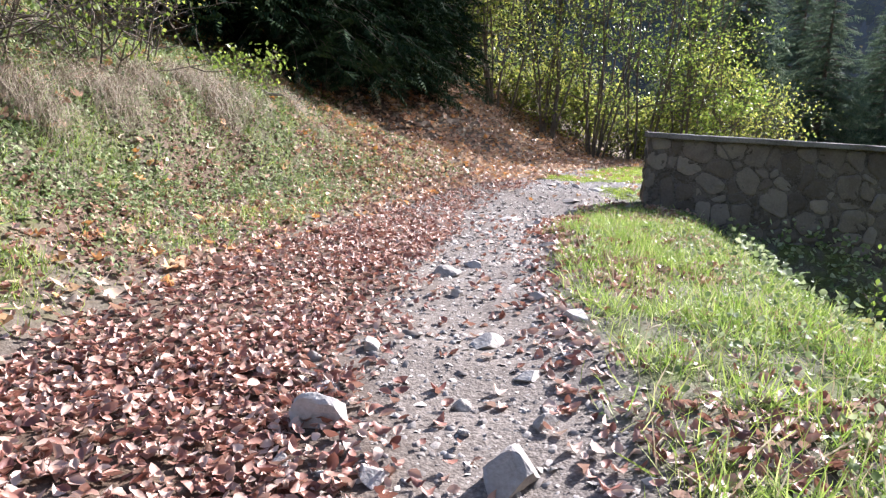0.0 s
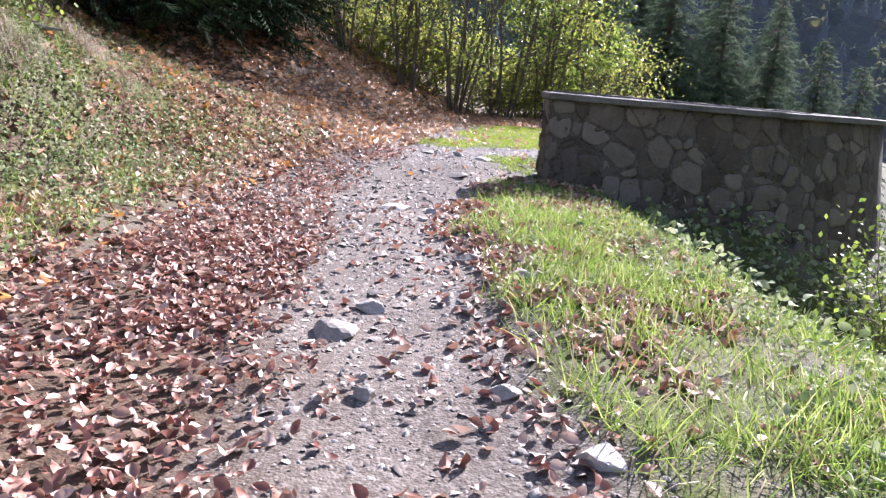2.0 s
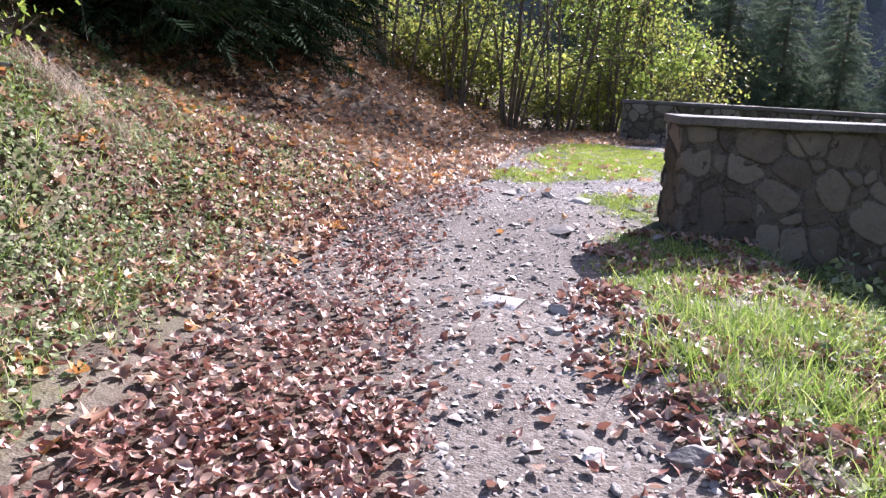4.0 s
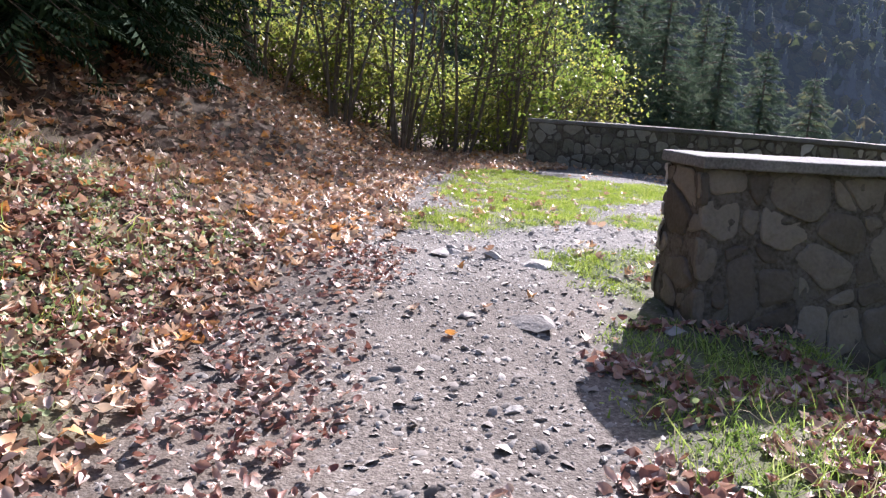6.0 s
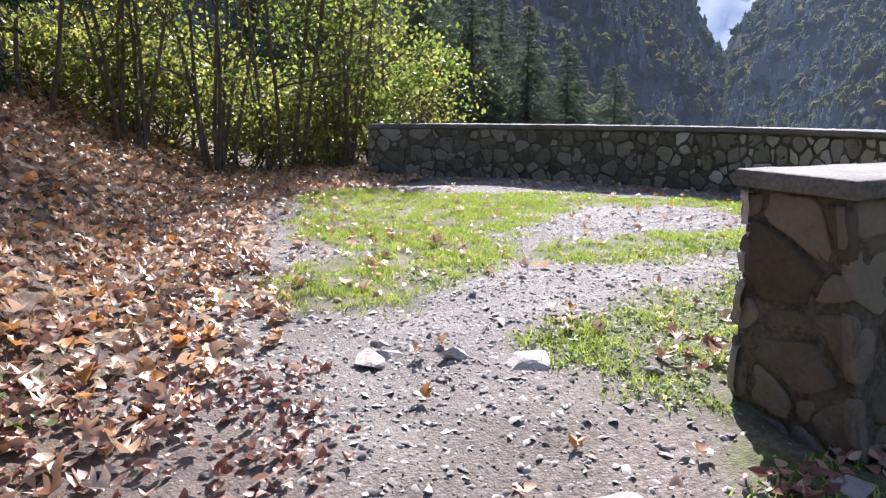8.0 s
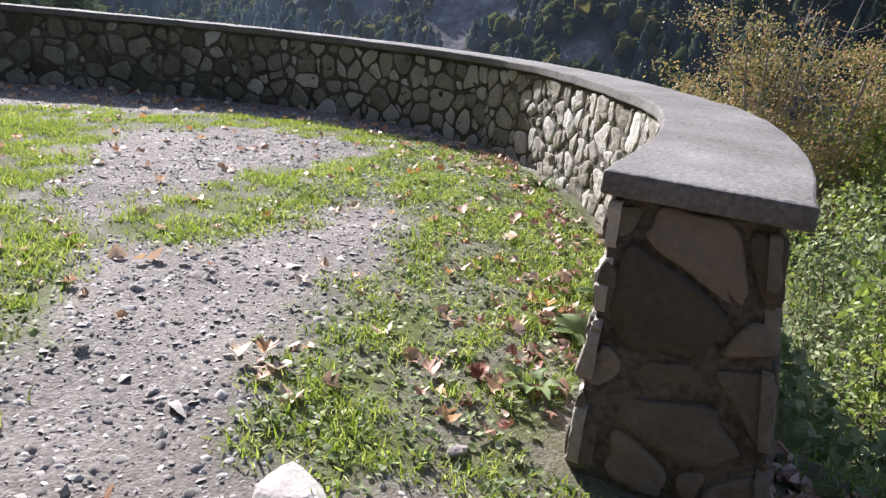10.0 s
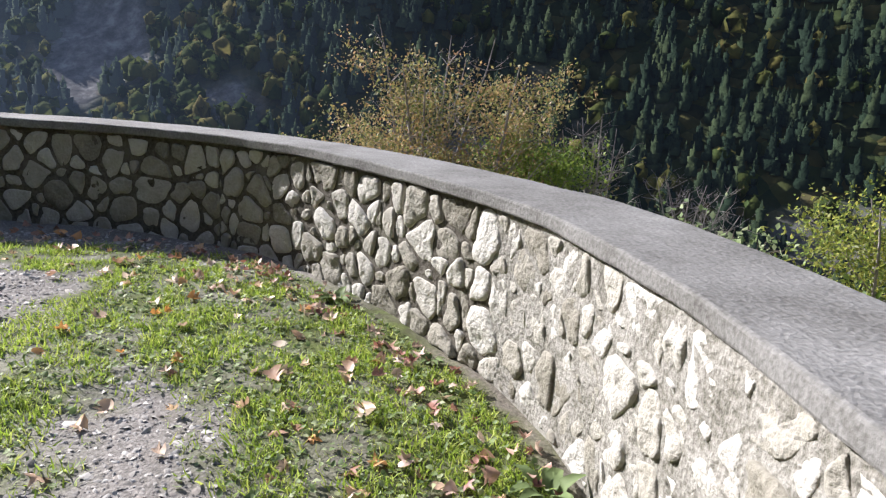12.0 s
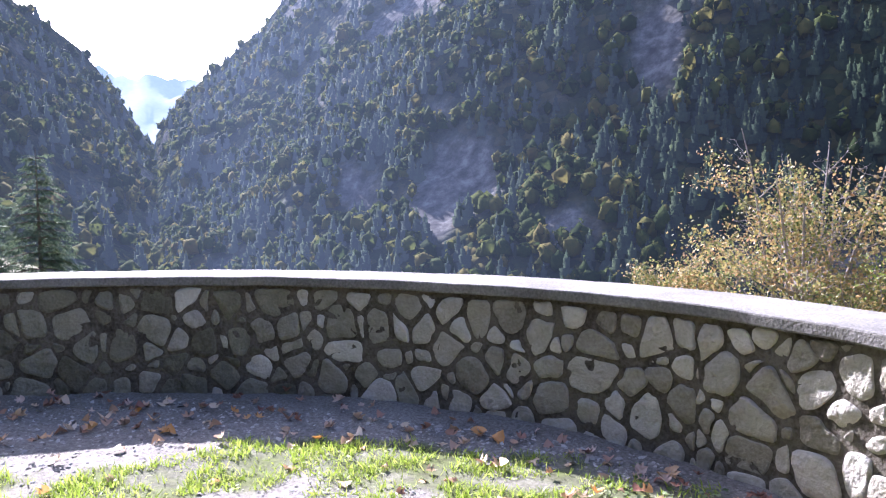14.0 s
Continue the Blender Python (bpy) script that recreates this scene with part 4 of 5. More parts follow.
STONE_SETS = [(rubble(0.0, 6.2, 0.13, CAP_Z - 0.085, 0.225, 5, 0.022, 1.3) + rubble(6.2, WALL_LEN, 0.13, CAP_Z - 0.085, 0.215, 6, 0.03, 1.05), inner_place), (rubble(0.0, 5.2, -0.75, CAP_Z - 0.075, 0.27, 9), outer_place),
              (rubble(0.0, THICK, -0.15, CAP_Z - 0.075, 0.23, 13), near_end), (rubble(0.0, THICK, 0.1, CAP_Z - 0.075, 0.25, 15), far_end)]


# ---- wood and leaves ----
def tube(points, radii, sides=5):
    """Vertices and quads of a tapered limb along points."""
    v, f = [], []
    for i, (p, r) in enumerate(zip(points, radii)):
        d = (points[min(i + 1, len(points) - 1)] - points[max(i - 1, 0)]).normalized()
        a = d.cross(Vector((0.3, 0.9, 0.2))).normalized()
        b = d.cross(a)
        for k in range(sides):
            t = 2 * math.pi * k / sides
            v.append(p + (a * math.cos(t) + b * math.sin(t)) * r)
        if i:
            for k in range(sides):
                f.append([(i - 1) * sides + k, (i - 1) * sides + (k + 1) % sides, i * sides + (k + 1) % sides, i * sides + k])
    return v, f


def limb(r, start, way, length, radius, bend=0.25, lift=0.1, steps=6):
    """A wandering limb: points and radii."""
    pts, rad, p, d = [], [], start.copy(), way.normalized()
    for i in range(steps + 1):
        pts.append(p.copy())
        rad.append(radius * (1 - 0.85 * i / steps) + 0.002)
        d = (d + Vector((r.gauss(0, bend), r.gauss(0, bend), r.gauss(0, bend) + lift)) * 0.5).normalized()
        p = p + d * length / steps
    return pts, rad


def gather(tubes, name, mat):
    v, f = [], []
    for pts, rad in tubes:
        tv, tf = tube(pts, rad, 6 if rad[0] > 0.03 else 4)
        k = len(v)
        v += tv
        f += [[i + k for i in q] for q in tf]
    return quick_mesh(name, [tuple(p) for p in v], f, mat, True)


def plain_leaf(w, fold):
    return [(0, -0.5, 0), (w / 2, -0.05, fold), (0, 0.5, 0.05), (-w / 2, -0.05, fold)], [[0, 1, 2], [0, 2, 3]]


PLAIN_LEAVES = [plain_leaf(0.75, 0.12), plain_leaf(0.65, -0.1), plain_leaf(0.7, 0.2)]


def woody(name, label, category, x, y, z, seed, stems, height_, spread_, radius, leaves, leaf_size, leaf_mat, bark_mat, twigs=7, low=0.25,
          clump=0.35, single=False, group="", bare=False, lean=(0, 0)):
    """A bush or broad-leaved tree: stems or a trunk with limbs and twigs, and a crown of many leaves about the twigs."""
    r = random.Random(seed)
    thing = new(name)
    thing.location = (x, y, z)
    tagged(thing, label, category, group)
    tubes, tips = [], []
    for k in range(stems):
        a = r.uniform(0, 2 * math.pi)
        out = spread_ * (0.12 if single else r.uniform(0.25, 0.75)) / height_
        way = Vector((math.cos(a) * out + lean[0], math.sin(a) * out + lean[1], 1))
        base = Vector((math.cos(a), math.sin(a), 0)) * (0 if single else r.uniform(0.05, 0.3))
        base.z = -0.3
        pts, rad = limb(r, base, way, height_ * r.uniform(0.75, 1.0), radius * r.uniform(0.7, 1.1), 0.12, 0.12, 9)
        tubes.append((pts, rad))
        for t in range(twigs):
            i = min(int(len(pts) * (low + (1 - low) * r.random())), len(pts) - 2)
            a2 = r.uniform(0, 2 * math.pi)
            w = Vector((math.cos(a2), math.sin(a2), r.uniform(0.1, 0.9)))
            ln = spread_ * r.uniform(0.35, 0.8) * (1.15 - 0.75 * i / len(pts))
            p2, r2 = limb(r, pts[i], w, ln, rad[i] * 0.55, 0.3, 0.12, 5)
            tubes.append((p2, r2))
            for q in p2[2:]:
                tips.append(q)
            for _ in range(3):
                j = r.randrange(2, 6)
                w3 = Vector((r.gauss(0, 1), r.gauss(0, 1), r.uniform(-0.1, 0.8)))
                p3, r3 = limb(r, p2[j], w3, ln * 0.45, max(r2[j] * 0.6, 0.006), 0.35, 0.1, 3)
                tubes.append((p3, r3))
                tips += p3[1:]
        tips.append(pts[-1])
        stem = new("stem", gather(tubes, name + "_wood", bark_mat))
        stem.parent = thing
        tubes = []
    if not bare:
        n = np.random.default_rng(seed)
        tp = np.array([tuple(t) for t in tips])
        pick = tp[n.integers(0, len(tp), leaves)]
        pos = pick + n.normal(0, clump, (leaves, 3)) * [1, 1, 0.7]
        rot = turns(n.uniform(0, 6.28, leaves), n.normal(0, 0.8, leaves), n.normal(0, 0.6, leaves))
        v, f = spread(PLAIN_LEAVES, pos, rot, n.uniform(0.6, 1.2, leaves) * leaf_size)
        crown = new("crown", quick_mesh(name + "_leaves", v, f, leaf_mat))
        crown.parent = thing
    return thing


# ---- thicket where the path bends away ----
THICKET = [(-2.0, 20.6, 6.5, 1.7, 0.35), (-0.5, 21.8, 9.0, 1.9, 0.4), (1.0, 22.6, 10.0, 2.0, 0.3), (2.4, 23.4, 11.0, 2.1, 0.1), (3.8, 23.9, 11.0, 2.1, 0.1), (5.1, 24.3, 9.5, 1.9, 0.0),
           (6.4, 25.0, 4.2, 1.6, 0.3), (-2.6, 23.4, 8.5, 2.0, 0.5), (7.8, 26.6, 3.0, 1.6, 0.3)]
for i, (x, y, hh, sp, yel) in enumerate(THICKET):
    woody("hazel_bush", "tall leafy hazel bush with many thin stems" if yel < 0.2 else "yellowing hazel bush with many thin stems", "bush", x, y, h(x, y), 100 + i, 7, hh, sp * 1.6, 0.04,
          int(330 * hh) + 900, 0.11, M_GREENLEAF if yel < 0.2 else M_HAZEL, M_BARK, 9, 0.24, 0.26, group="hazel thicket")
for i, (x, y, hh) in enumerate(((-3.6, 22.0, 2.8), (-1.2, 24.2, 2.8), (0.8, 24.4, 2.6), (2.2, 25.3, 2.8), (4.3, 25.5, 2.8), (6.0, 26.4, 2.4), (1.5, 24.1, 1.8), (3.2, 24.8, 1.9), (4.9, 25.2, 1.7), (0.0, 23.6, 1.6))):
    woody("hazel_bush", "low leafy hazel bush filling the thicket", "bush", x, y, h(x, y), 150 + i, 8, hh, 2.2, 0.025, 2000, 0.11, M_HAZEL, M_BARK, 8, 0.05, 0.3, group="hazel thicket")
woody("sapling", "slender hazel sapling leaning out over the parapet", "bush", 5.2, 23.0, h(5.2, 23.0), 131, 3, 4.2, 1.3, 0.025, 800, 0.12, M_GREENLEAF, M_BARK, 4, 0.3, 0.12, group="hazel thicket", lean=(0.75, -0.05))


# ---- conifers ----
def spray_template(seed):
    r = random.Random(seed)
    v, f = [], []
    for k in range(7):
        y = k / 7
        for side in (-1, 1):
            w = 0.42 * (1 - 0.75 * y) * r.uniform(0.7, 1.1)
            a = len(v)
            v += [(0, y, 0), (0.03 * side, y + 0.13, 0.0), (side * w, y + 0.20 + r.uniform(-0.04, 0.06), -0.07 - 0.1 * r.random())]
            f.append([a, a + 1, a + 2])
    return v, f


SPRAYS = [spray_template(k) for k in range(4)]


def conifer_meshes(seed, height_, spread_, low=0.05, dense=1.0, droop=0.25, needles=M_NEEDLE):
    r = random.Random(seed)
    n = np.random.default_rng(seed)
    tubes = [([Vector((0, 0, -0.4)), Vector((0.03, 0, height_ * 0.5)), Vector((0, 0.02, height_))], [height_ * 0.016, height_ * 0.009, 0.01])]
    pos, yaw, pitch, size = [], [], [], []
    z = height_ * low
    while z < height_ * 0.985:
        u = z / height_
        ln = spread_ * (1 - u) ** 0.85 * r.uniform(0.85, 1.1) + 0.12
        for k in range(int(7 * dense) + 1):
            a = r.uniform(0, 2 * math.pi)
            d = Vector((math.cos(a), math.sin(a), 0))
            pts = [Vector((0, 0, z)) + d * ln * t + Vector((0, 0, (0.25 * t - (droop + 0.35) * t * t) * ln * (0.4 + 0.6 * (1 - u)))) for t in (0, 0.35, 0.7, 1.0)]
            if r.random() < 0.6:
                tubes.append((pts, [0.035 * (1 - u) + 0.008, 0.02, 0.012, 0.004]))
            m = max(3, int(ln * 3.2 * dense))
            for j in range(m):
                t = (j + r.random()) / m
                i = min(int(t * 3), 2)
                p = pts[i].lerp(pts[i + 1], t * 3 - i)
                pos.append(p + Vector((r.gauss(0, 0.06), r.gauss(0, 0.06), r.gauss(0, 0.05))))
                yaw.append(a - math.pi / 2 + r.gauss(0, 0.6))
                pitch.append(r.gauss(-0.35, 0.3))
                size.append(r.uniform(0.45, 0.8) * min(1.0, 0.35 + ln * 0.35))
        z += height_ * 0.02 / max(dense, 0.7) + 0.08
    v, f = spread(SPRAYS, np.array([tuple(p) for p in pos]), turns(np.array(yaw), np.array(pitch), n.normal(0, 0.4, len(yaw))), np.array(size))
    return gather(tubes, "conifer_trunk", M_BARK), quick_mesh("conifer_needles", v, f, needles)


def conifer(meshes, x, y, z, scale, turn, label, group):
    thing = new("spruce_tree")
    thing.matrix_world = pose(x, y, z, 0, 0, turn) @ Matrix.Diagonal((scale, scale, scale, 1))
    tagged(thing, label, "tree", group)
    for part_name, me in zip(("trunk", "crown"), meshes):
        o = new(part_name, me)
        o.parent = thing
    return thing


DENSE = conifer_meshes(5, 11.0, 3.4, 0.1, 1.25, 0.3)
# Needles lightened to put sunlight and haze on these spruces into the colour.
M_SPRUCE = material("hazed_spruce_needles", [(0.1, (0.045, 0.075, 0.05)), (0.5, (0.10, 0.145, 0.088)), (0.9, (0.18, 0.22, 0.125))], 0.6, 0.8, 0, 20, island=0.6, spec=0.04, translucent=0.25)
TALL = conifer_meshes(6, 15.0, 3.5, 0.06, 1.5, 0.2, M_SPRUCE)
# dark spruces on the hillside above the bend
for x, y, s, a in ((-2.4, 16.4, 0.45, 55), (-3.3, 14.3, 0.5, 125), (-2.3, 17.9, 0.55, 25), (-3.1, 15.6, 0.62, 95), (-4.0, 13.8, 0.7, 170), (-2.9, 19.4, 0.6, 200), (-5.2, 11.8, 0.75, 290), (-3.7, 16.8, 0.75, 10), (-5.0, 15.2, 0.95, 80),
                   (-4.4, 18.8, 0.95, 150), (-6.9, 17.0, 1.1, 220), (-3.9, 21.0, 0.8, 300), (-6.4, 12.9, 0.9, 40), (-8.5, 14.2, 1.1, 110), (-5.6, 21.6, 1.2, 260), (-5.2, 24.4, 1.2, 330),
                   (-9.5, 19.5, 1.2, 190), (-3.4, 28.5, 1.3, 20), (-7.0, 27.5, 1.3, 70)):
    conifer(DENSE, x, y, h(x, y) - 0.2, s, a, "dense dark spruce tree on the shaded hillside", "hillside spruces")
# spruces on the slope beyond the parapet
for b, d, top, s, a in ((17.5, 36, 13, 1.25, 0), (21, 44, 13, 1.3, 30), (24.5, 33, 9.5, 1.05, 60), (28.5, 36, 8.2, 1.1, 120), (32.5, 35, 6.2, 1.0, 200), (35.5, 38, 5.0, 1.0, 250),
                       (38.8, 35, 3.6, 0.95, 310), (31, 48, 8.5, 1.1, 15), (26.5, 50, 11, 1.2, 75), (14, 42, 14, 1.3, 95)):
    x, y = -0.1 + d * math.sin(radians(b)), 7.8 + d * math.cos(radians(b))
    conifer(TALL, x, y, top - 15.0 * s, s, a, "tall dark spruce tree on the slope below the terrace", "valley spruces")

# ---- trees below the parapet ----
woody("autumn_tree", "broad beech tree with yellow and brown autumn leaves", "tree", 39.5, 8.6, -12.0, 201, 7, 16.0, 9.0, 0.20, 26000, 0.175, M_AUTUMN, M_GREYBARK, 14, 0.3, 0.34)
woody("autumn_shrub", "round shrub with ochre leaves below the parapet", "bush", 45.0, 15.2, -9.0, 202, 8, 8.5, 5.0, 0.12, 9000, 0.19, M_AUTUMN, M_GREYBARK, 7, 0.3, 0.35)
woody("autumn_shrub", "greenish-yellow shrub beside the autumn tree", "bush", 38.8, 4.0, -8.5, 203, 7, 8.2, 5.0, 0.12, 8000, 0.2, M_GREENLEAF, M_GREYBARK, 6, 0.3, 0.6)
woody("bare_tree", "leafless grey tree with fine upright twigs", "tree", 38.0, 1.2, -8.0, 204, 10, 9.5, 4.5, 0.13, 0, 0.3, M_AUTUMN, M_GREYBARK, 11, 0.25, bare=True)
woody("bare_tree", "leafless grey shrub with fine twigs on the slope", "tree", 36.5, -4.0, -8.0, 205, 9, 6.5, 4.0, 0.10, 0, 0.3, M_AUTUMN, M_GREYBARK, 11, 0.25, bare=True)
woody("bare_tree", "leafless twigs standing above the autumn tree", "tree", 40.5, 9.6, -10.0, 206, 9, 15.6, 4.0, 0.14, 0, 0.3, M_AUTUMN, M_GREYBARK, 10, 0.45, bare=True)
woody("green_tree", "leafy green and yellow tree standing below the wall", "tree", 17.5, -1.0, -7.5, 207, 8, 9.5, 4.6, 0.11, 22000, 0.12, M_HAZEL, M_GREYBARK, 9, 0.2, 0.4)
for i, (x, y, top) in enumerate(((6.5, 9.6, 0.55), (7.4, 9.3, 0.8), (8.4, 9.8, 0.9), (6.9, 8.6, 0.3), (9.4, 9.6, 0.5), (8.6, 8.6, 0.0), (10.6, 10.2, 0.7), (11.5, 8.6, 0.4))):
    z = h(x, y)
    woody("bramble", "tangled green bramble on the slope outside the wall", "bush", x, y, z, 220 + i, 9, top - z, 1.3, 0.014, 2600, 0.08, M_WEED if i % 3 else M_GREENLEAF, M_BARK, 7, 0.3, 0.2, group="brambles")
woody("bank_shrub", "thin shrub with bare stems on the bank brow", "bush", -3.9, 6.2, h(-3.9, 6.2), 240, 9, 1.5, 1.2, 0.014, 260, 0.06, M_HAZEL, M_BARK, 5, 0.2, 0.15)
woody("bank_shrub", "thin shrub with bare stems on the bank brow", "bush", -3.6, 8.2, h(-3.6, 8.2), 241, 8, 1.7, 1.2, 0.014, 300, 0.06, M_HAZEL, M_BARK, 5, 0.2, 0.15)
woody("bank_shrub", "thin shrub with bare stems on the bank brow", "bush", -3.4, 7.2, h(-3.4, 7.2), 243, 10, 1.3, 1.3, 0.014, 420, 0.06, M_GREENLEAF, M_BARK, 5, 0.2, 0.18)
woody("bank_shrub", "low leafy shrub at the crest of the bank", "bush", -3.0, 9.9, h(-3.0, 9.9), 244, 8, 0.7, 0.8, 0.010, 500, 0.07, M_GREENLEAF, M_BARK, 4, 0.2, 0.12)
branch_seed = random.Random(77)
dead = new("fallen_branch", gather([limb(branch_seed, Vector((0, 0, 0)), Vector((0.5, -0.75, -0.3)), 1.5, 0.055, 0.12, 0.0, 8)] +
                                   [limb(branch_seed, Vector((0.2 * k, -0.32 * k, -0.11 * k)), Vector((branch_seed.uniform(-0.4, 1), -0.6, branch_seed.uniform(-0.6, 0.4))), 0.6, 0.02, 0.25, 0.0, 5) for k in range(1, 4)],
                                  "fallen_branch", M_GREYBARK))
dead.location = (-3.2, 10.4, h(-3.2, 10.4) + 0.16)
tagged(dead, "pale dead branch lying over the crest of the bank", "branch")
woody("verge_shrub", "small leafy shrub rising below the path edge", "bush", 4.9, 8.5, h(4.9, 8.5), 242, 6, 0.1 - h(4.9, 8.5), 0.7, 0.012, 260, 0.075, M_GREENLEAF, M_BARK, 4, 0.3, 0.12)


# ---- broad-leaved plants at the foot of the wall ----
def rosette(x, y, seed, n, size):
    r = np.random.default_rng(seed)
    thing = new("dock_plant")
    thing.location = (x, y, h(x, y))
    tagged(thing, "broad-leaved green dock plant at the foot of the wall", "plant", "wall-foot plants")
    yaw = np.arange(n) * 2.4 + r.normal(0, 0.2, n)
    pos = np.stack([-np.sin(yaw) * size * 0.45, np.cos(yaw) * size * 0.45, np.full(n, size * 0.33)], 1)
    v, f = spread([leaf_template(0.4, 0.12, -0.35)], pos, turns(yaw, r.uniform(0.35, 0.9, n), r.normal(0, 0.15, n)), r.uniform(0.8, 1.15, n) * size)
    for k in range(n):
        o = new("leaf", quick_mesh("leaf", v[k * 9:(k + 1) * 9], f[:8], M_WEED))
        o.parent = thing


for i, (s, off, n, size) in enumerate(((1.1, 0.12, 9, 0.20), (1.75, 0.10, 8, 0.17), (4.35, 0.14, 9, 0.15), (0.45, 0.2, 7, 0.15), (3.2, 0.1, 7, 0.10))):
    p, t, w = wall_at(s)
    q = p + w * (off + 0.05)
    rosette(q[0], q[1], 300 + i, n, size)


# ---- yellowing bracken at the verge ----
M_BRACKEN = material("yellow_bracken", [(0.1, (0.18, 0.21, 0.07)), (0.5, (0.33, 0.31, 0.12)), (0.9, (0.45, 0.37, 0.18))], 2.0, 0.6, 0, 20, island=0.6, translucent=0.4, spec=0.2)


def bracken(x, y, seed, n, size):
    r = np.random.default_rng(seed)
    thing = new("bracken_fern")
    thing.location = (x, y, h(x, y))
    tagged(thing, "yellowing bracken fern arching over the verge grass", "fern", "verge ferns")
    for k in range(n):
        yaw = k * 2 * math.pi / n + r.normal(0, 0.25)
        v, f = spread([SPRAYS[k % 4]], np.array([[0, 0, 0.02]]), turns(np.array([yaw]), np.array([r.uniform(0.45, 0.95)]), r.normal(0, 0.2, 1)), np.array([size * r.uniform(0.8, 1.2)]))
        o = new("frond", quick_mesh("frond", v, f, M_BRACKEN))
        o.parent = thing


for i, (x, y, n, size) in enumerate(((3.55, 6.0, 7, 0.42), (3.3, 4.9, 6, 0.36))):
    bracken(x, y, 340 + i, n, size)


# ---- woods on the mountainsides ----
def canopy_template(seed, conic):
    """A far tree, 1 tall: a lumpy rounded crown or a ragged tiered spire, one loose piece."""
    r = random.Random(seed)
    bm = bmesh.new()
    if conic:
        rings = []
        for k, (z, rad) in enumerate(((0.02, 0.2), (0.3, 0.2), (0.28, 0.12), (0.55, 0.15), (0.53, 0.08), (0.78, 0.085), (0.76, 0.045))):
            rings.append([bm.verts.new((math.cos(a) * rad * q, math.sin(a) * rad * q, z + r.uniform(-0.05, 0.03)))
                          for a, q in ((i * 1.0472 + r.uniform(-0.3, 0.3), r.uniform(0.7, 1.25)) for i in range(6))])
        for ra, rb in zip(rings, rings[1:]):
            for i in range(6):
                bm.faces.new((ra[i], ra[(i + 1) % 6], rb[(i + 1) % 6], rb[i]))
        top = bm.verts.new((0, 0, 1.0))
        for i in range(6):
            bm.faces.new((rings[-1][i], rings[-1][(i + 1) % 6], top))
    else:
        bmesh.ops.create_icosphere(bm, subdivisions=1, radius=1.0)
        bmesh.ops.delete(bm, geom=[f for f in bm.faces if r.random() < 0.12], context="FACES_ONLY")   # gaps in the crown
        off = Vector((seed * 2.3, seed, 0))
        wide = r.uniform(0.3, 0.42)
        for v in bm.verts:
            k = 1 + 0.5 * noise.noise(v.co * 1.6 + off) + 0.35 * noise.noise(v.co * 4.2 + off)
            k *= r.uniform(0.8, 1.2)
            v.co = Vector((v.co.x * wide * k, v.co.y * wide * k, 0.5 + v.co.z * 0.46 * k))
        bmesh.ops.delete(bm, geom=[f for f in bm.faces if f.calc_center_median().z < 0.18], context="FACES")
        for p in [v.co.copy() for v in bm.verts if v.co.z > 0.25][:22]:
            q = (p - Vector((0, 0, 0.45))) * r.uniform(0.95, 1.25) + Vector((0, 0, 0.45))
            bm.faces.new([bm.verts.new(q + Vector((r.gauss(0, 0.085), r.gauss(0, 0.085), r.gauss(0, 0.075)))) for _ in range(3)])
    bmesh.ops.triangulate(bm, faces=bm.faces)
    bm.verts.index_update()
    out = [tuple(v.co) for v in bm.verts], [[v.index for v in f.verts] for f in bm.faces]
    bm.free()
    return out


M_WOODS = material("far_woods", [(0.15, (0.012, 0.020, 0.010)), (0.38, (0.035, 0.052, 0.018)), (0.55, (0.07, 0.084, 0.024)), (0.7, (0.12, 0.108, 0.034)), (0.85, (0.11, 0.074, 0.036)), (0.97, (0.06, 0.046, 0.032))], 0.012, 0.95, 1.0, 0.55, big=0.6, island=0.45, spec=0.03, bump_dist=1.2, translucent=0.35)
M_FIRS = material("far_firs", [(0.2, (0.008, 0.014, 0.010)), (0.5, (0.017, 0.028, 0.016)), (0.8, (0.036, 0.048, 0.022))], 0.02, 0.95, 1.0, 0.6, big=0.6, island=0.5, spec=0.02, bump_dist=1.5)
paint_haze(M_WOODS)
paint_haze(M_FIRS)


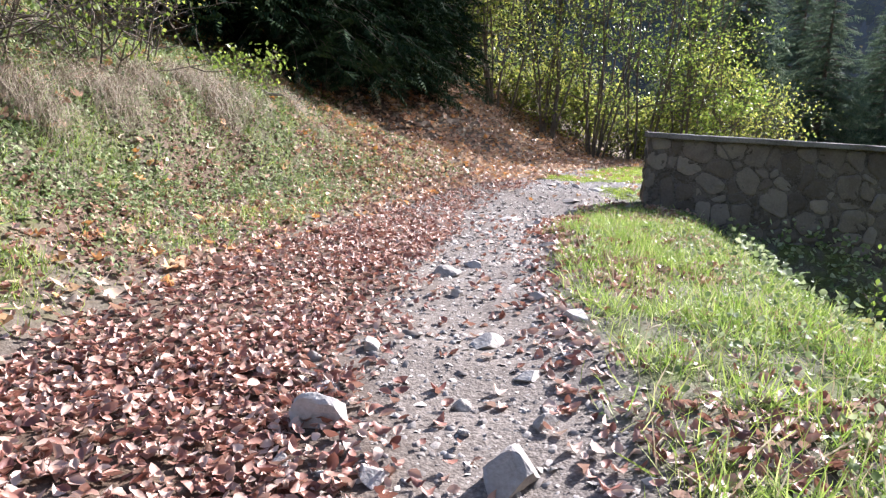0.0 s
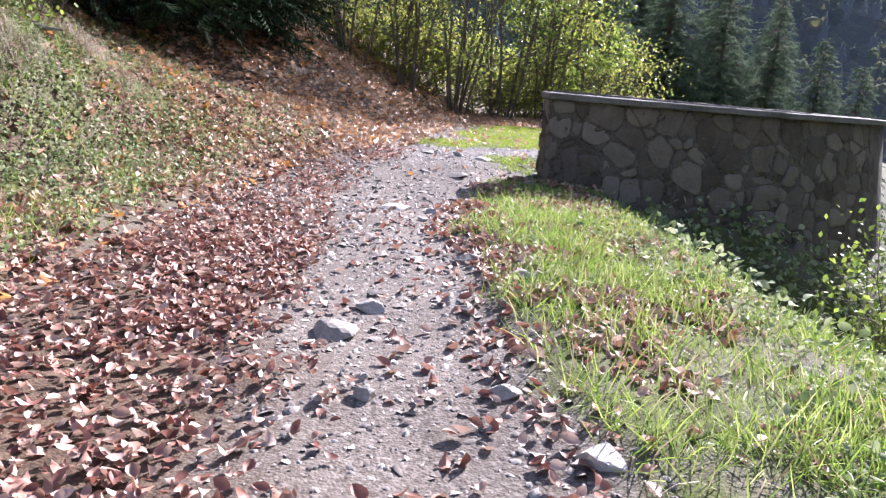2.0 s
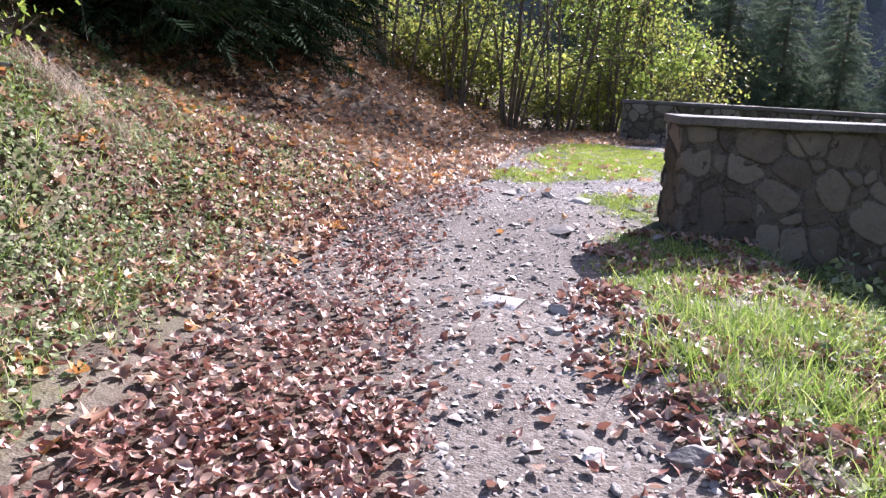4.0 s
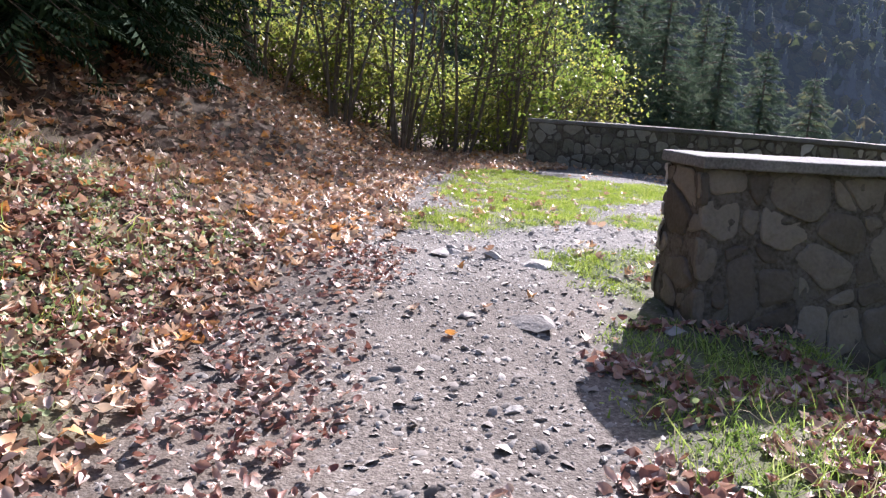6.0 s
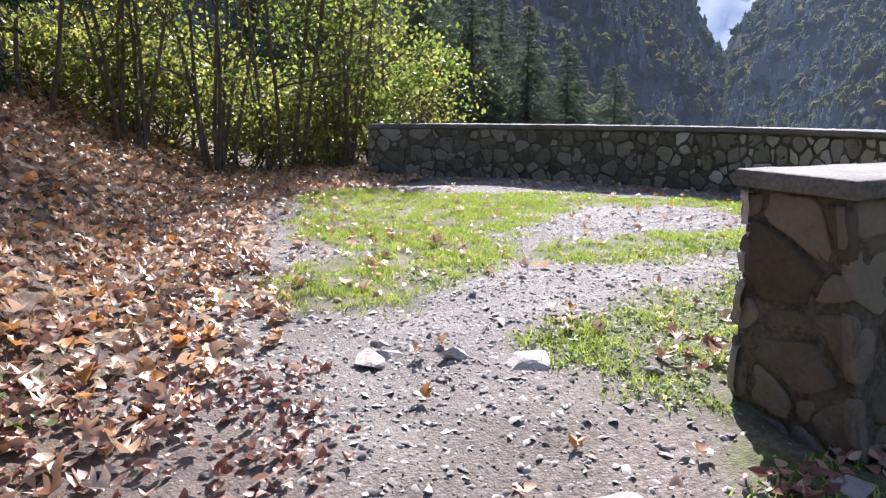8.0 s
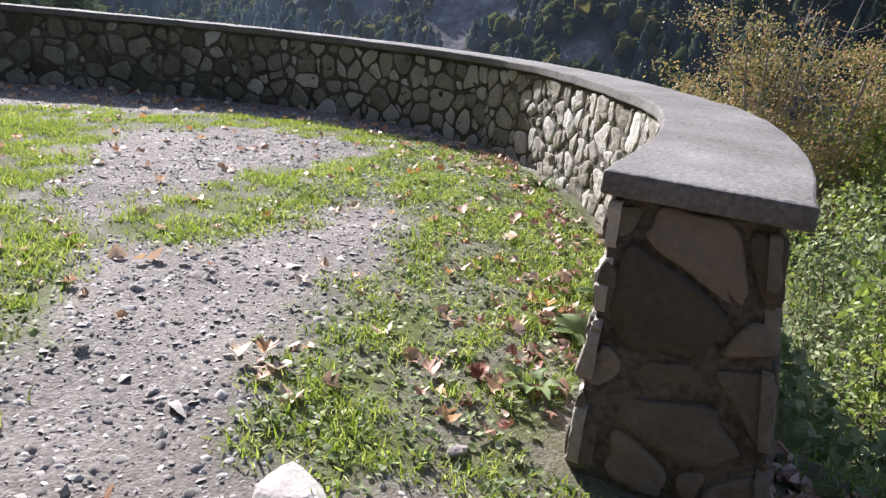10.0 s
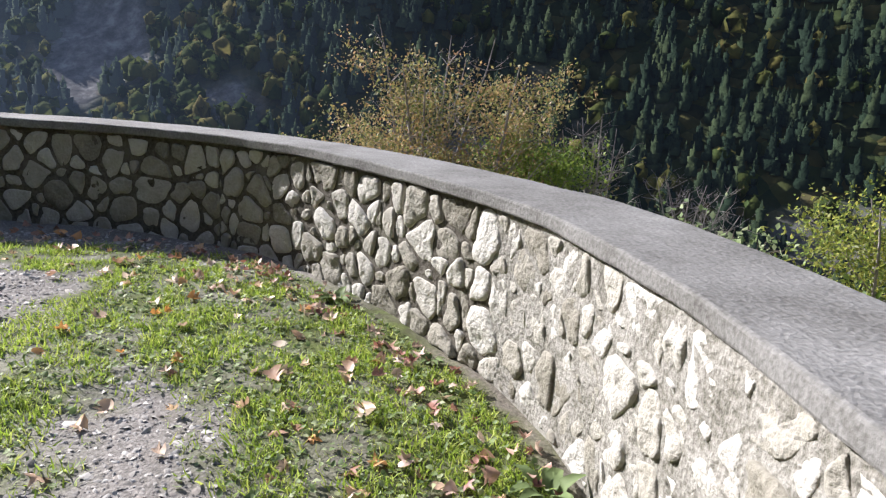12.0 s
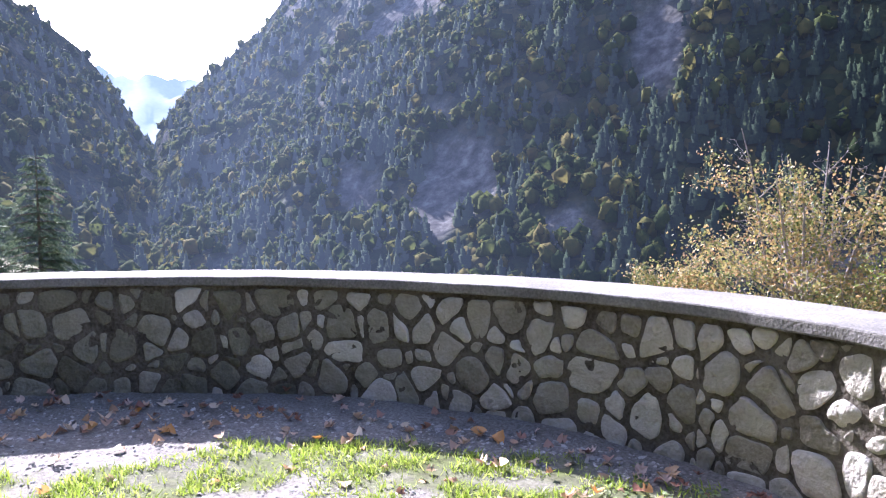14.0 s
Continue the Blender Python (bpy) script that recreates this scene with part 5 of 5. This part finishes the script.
def woods(slope, b0, b1, n, u0, u1, lo, hi, seed):
    """Trees on a mountainside: broad crowns in one sheet and firs in another, firs ever more towards the shaded head of the valley side."""
    r = random.Random(seed)
    pos, size = ([], []), ([], [])
    for _ in range(n):
        b, u = r.uniform(b0, b1), u0 + (u1 - u0) * r.random() ** 0.75
        p = slope.at(b, u)
        if r.random() < slope.rock(b, *p) * 1.3:
            continue
        firs = float(np.interp(b, [60, 84, 96, 110], [0.35, 0.4, 0.75, 0.9])) + 0.5 * noise.noise(Vector(p) / 45)
        k = 1 if r.random() < firs else 0
        s = r.uniform(lo, hi) * (1.35 if k else 1)
        pos[k].append((p[0], p[1], p[2] - 0.1 * s))
        size[k].append((s * r.uniform(0.85, 1.25), s * r.uniform(0.85, 1.25), s))
    for k, name, mat, label in ((0, "far_woods", M_WOODS, "autumn broad-leaved woods covering the mountainside"), (1, "far_firs", M_FIRS, "dark fir woods covering the mountainside")):
        q = len(pos[k])
        yaw, z = np.array([r.uniform(0, 6.28) for _ in range(q)]), np.zeros(q)
        v, f = spread([canopy_template(seed + i, k == 1) for i in range(8)], np.array(pos[k]), turns(yaw, z, z), np.array(size[k]))
        me = quick_mesh(name, v, f, mat)
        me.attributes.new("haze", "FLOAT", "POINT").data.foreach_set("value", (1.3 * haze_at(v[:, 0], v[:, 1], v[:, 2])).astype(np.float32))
        tagged(new(name, me), label, "woods", kind="stuff")


woods(SLOPE_R, 49, 150, 10500, 0.0, 0.45, 4.5, 9.5, 21)
woods(SLOPE_R, 49, 130, 6500, 0.4, 1.0, 6, 12, 22)
woods(SLOPE_L, -20, 49.2, 4600, 0.0, 1.0, 7, 14, 23)

# ---- the stones themselves, piece by piece ----
for k, (polys, place) in enumerate(STONE_SETS):
    for i, poly in enumerate(polys):
        far_stretch = k == 0 and sum(p[0] for p in poly) / len(poly) > 9.4 + 1.2 * math.sin(i * 2.4)
        ob = new("stone", stone_mesh(poly, place, 1000 * k + i, M_STONE_SHADE if k in (1, 2) else M_STONE_FAR if far_stretch or k == 3 else M_STONE))
        ob.parent = wall
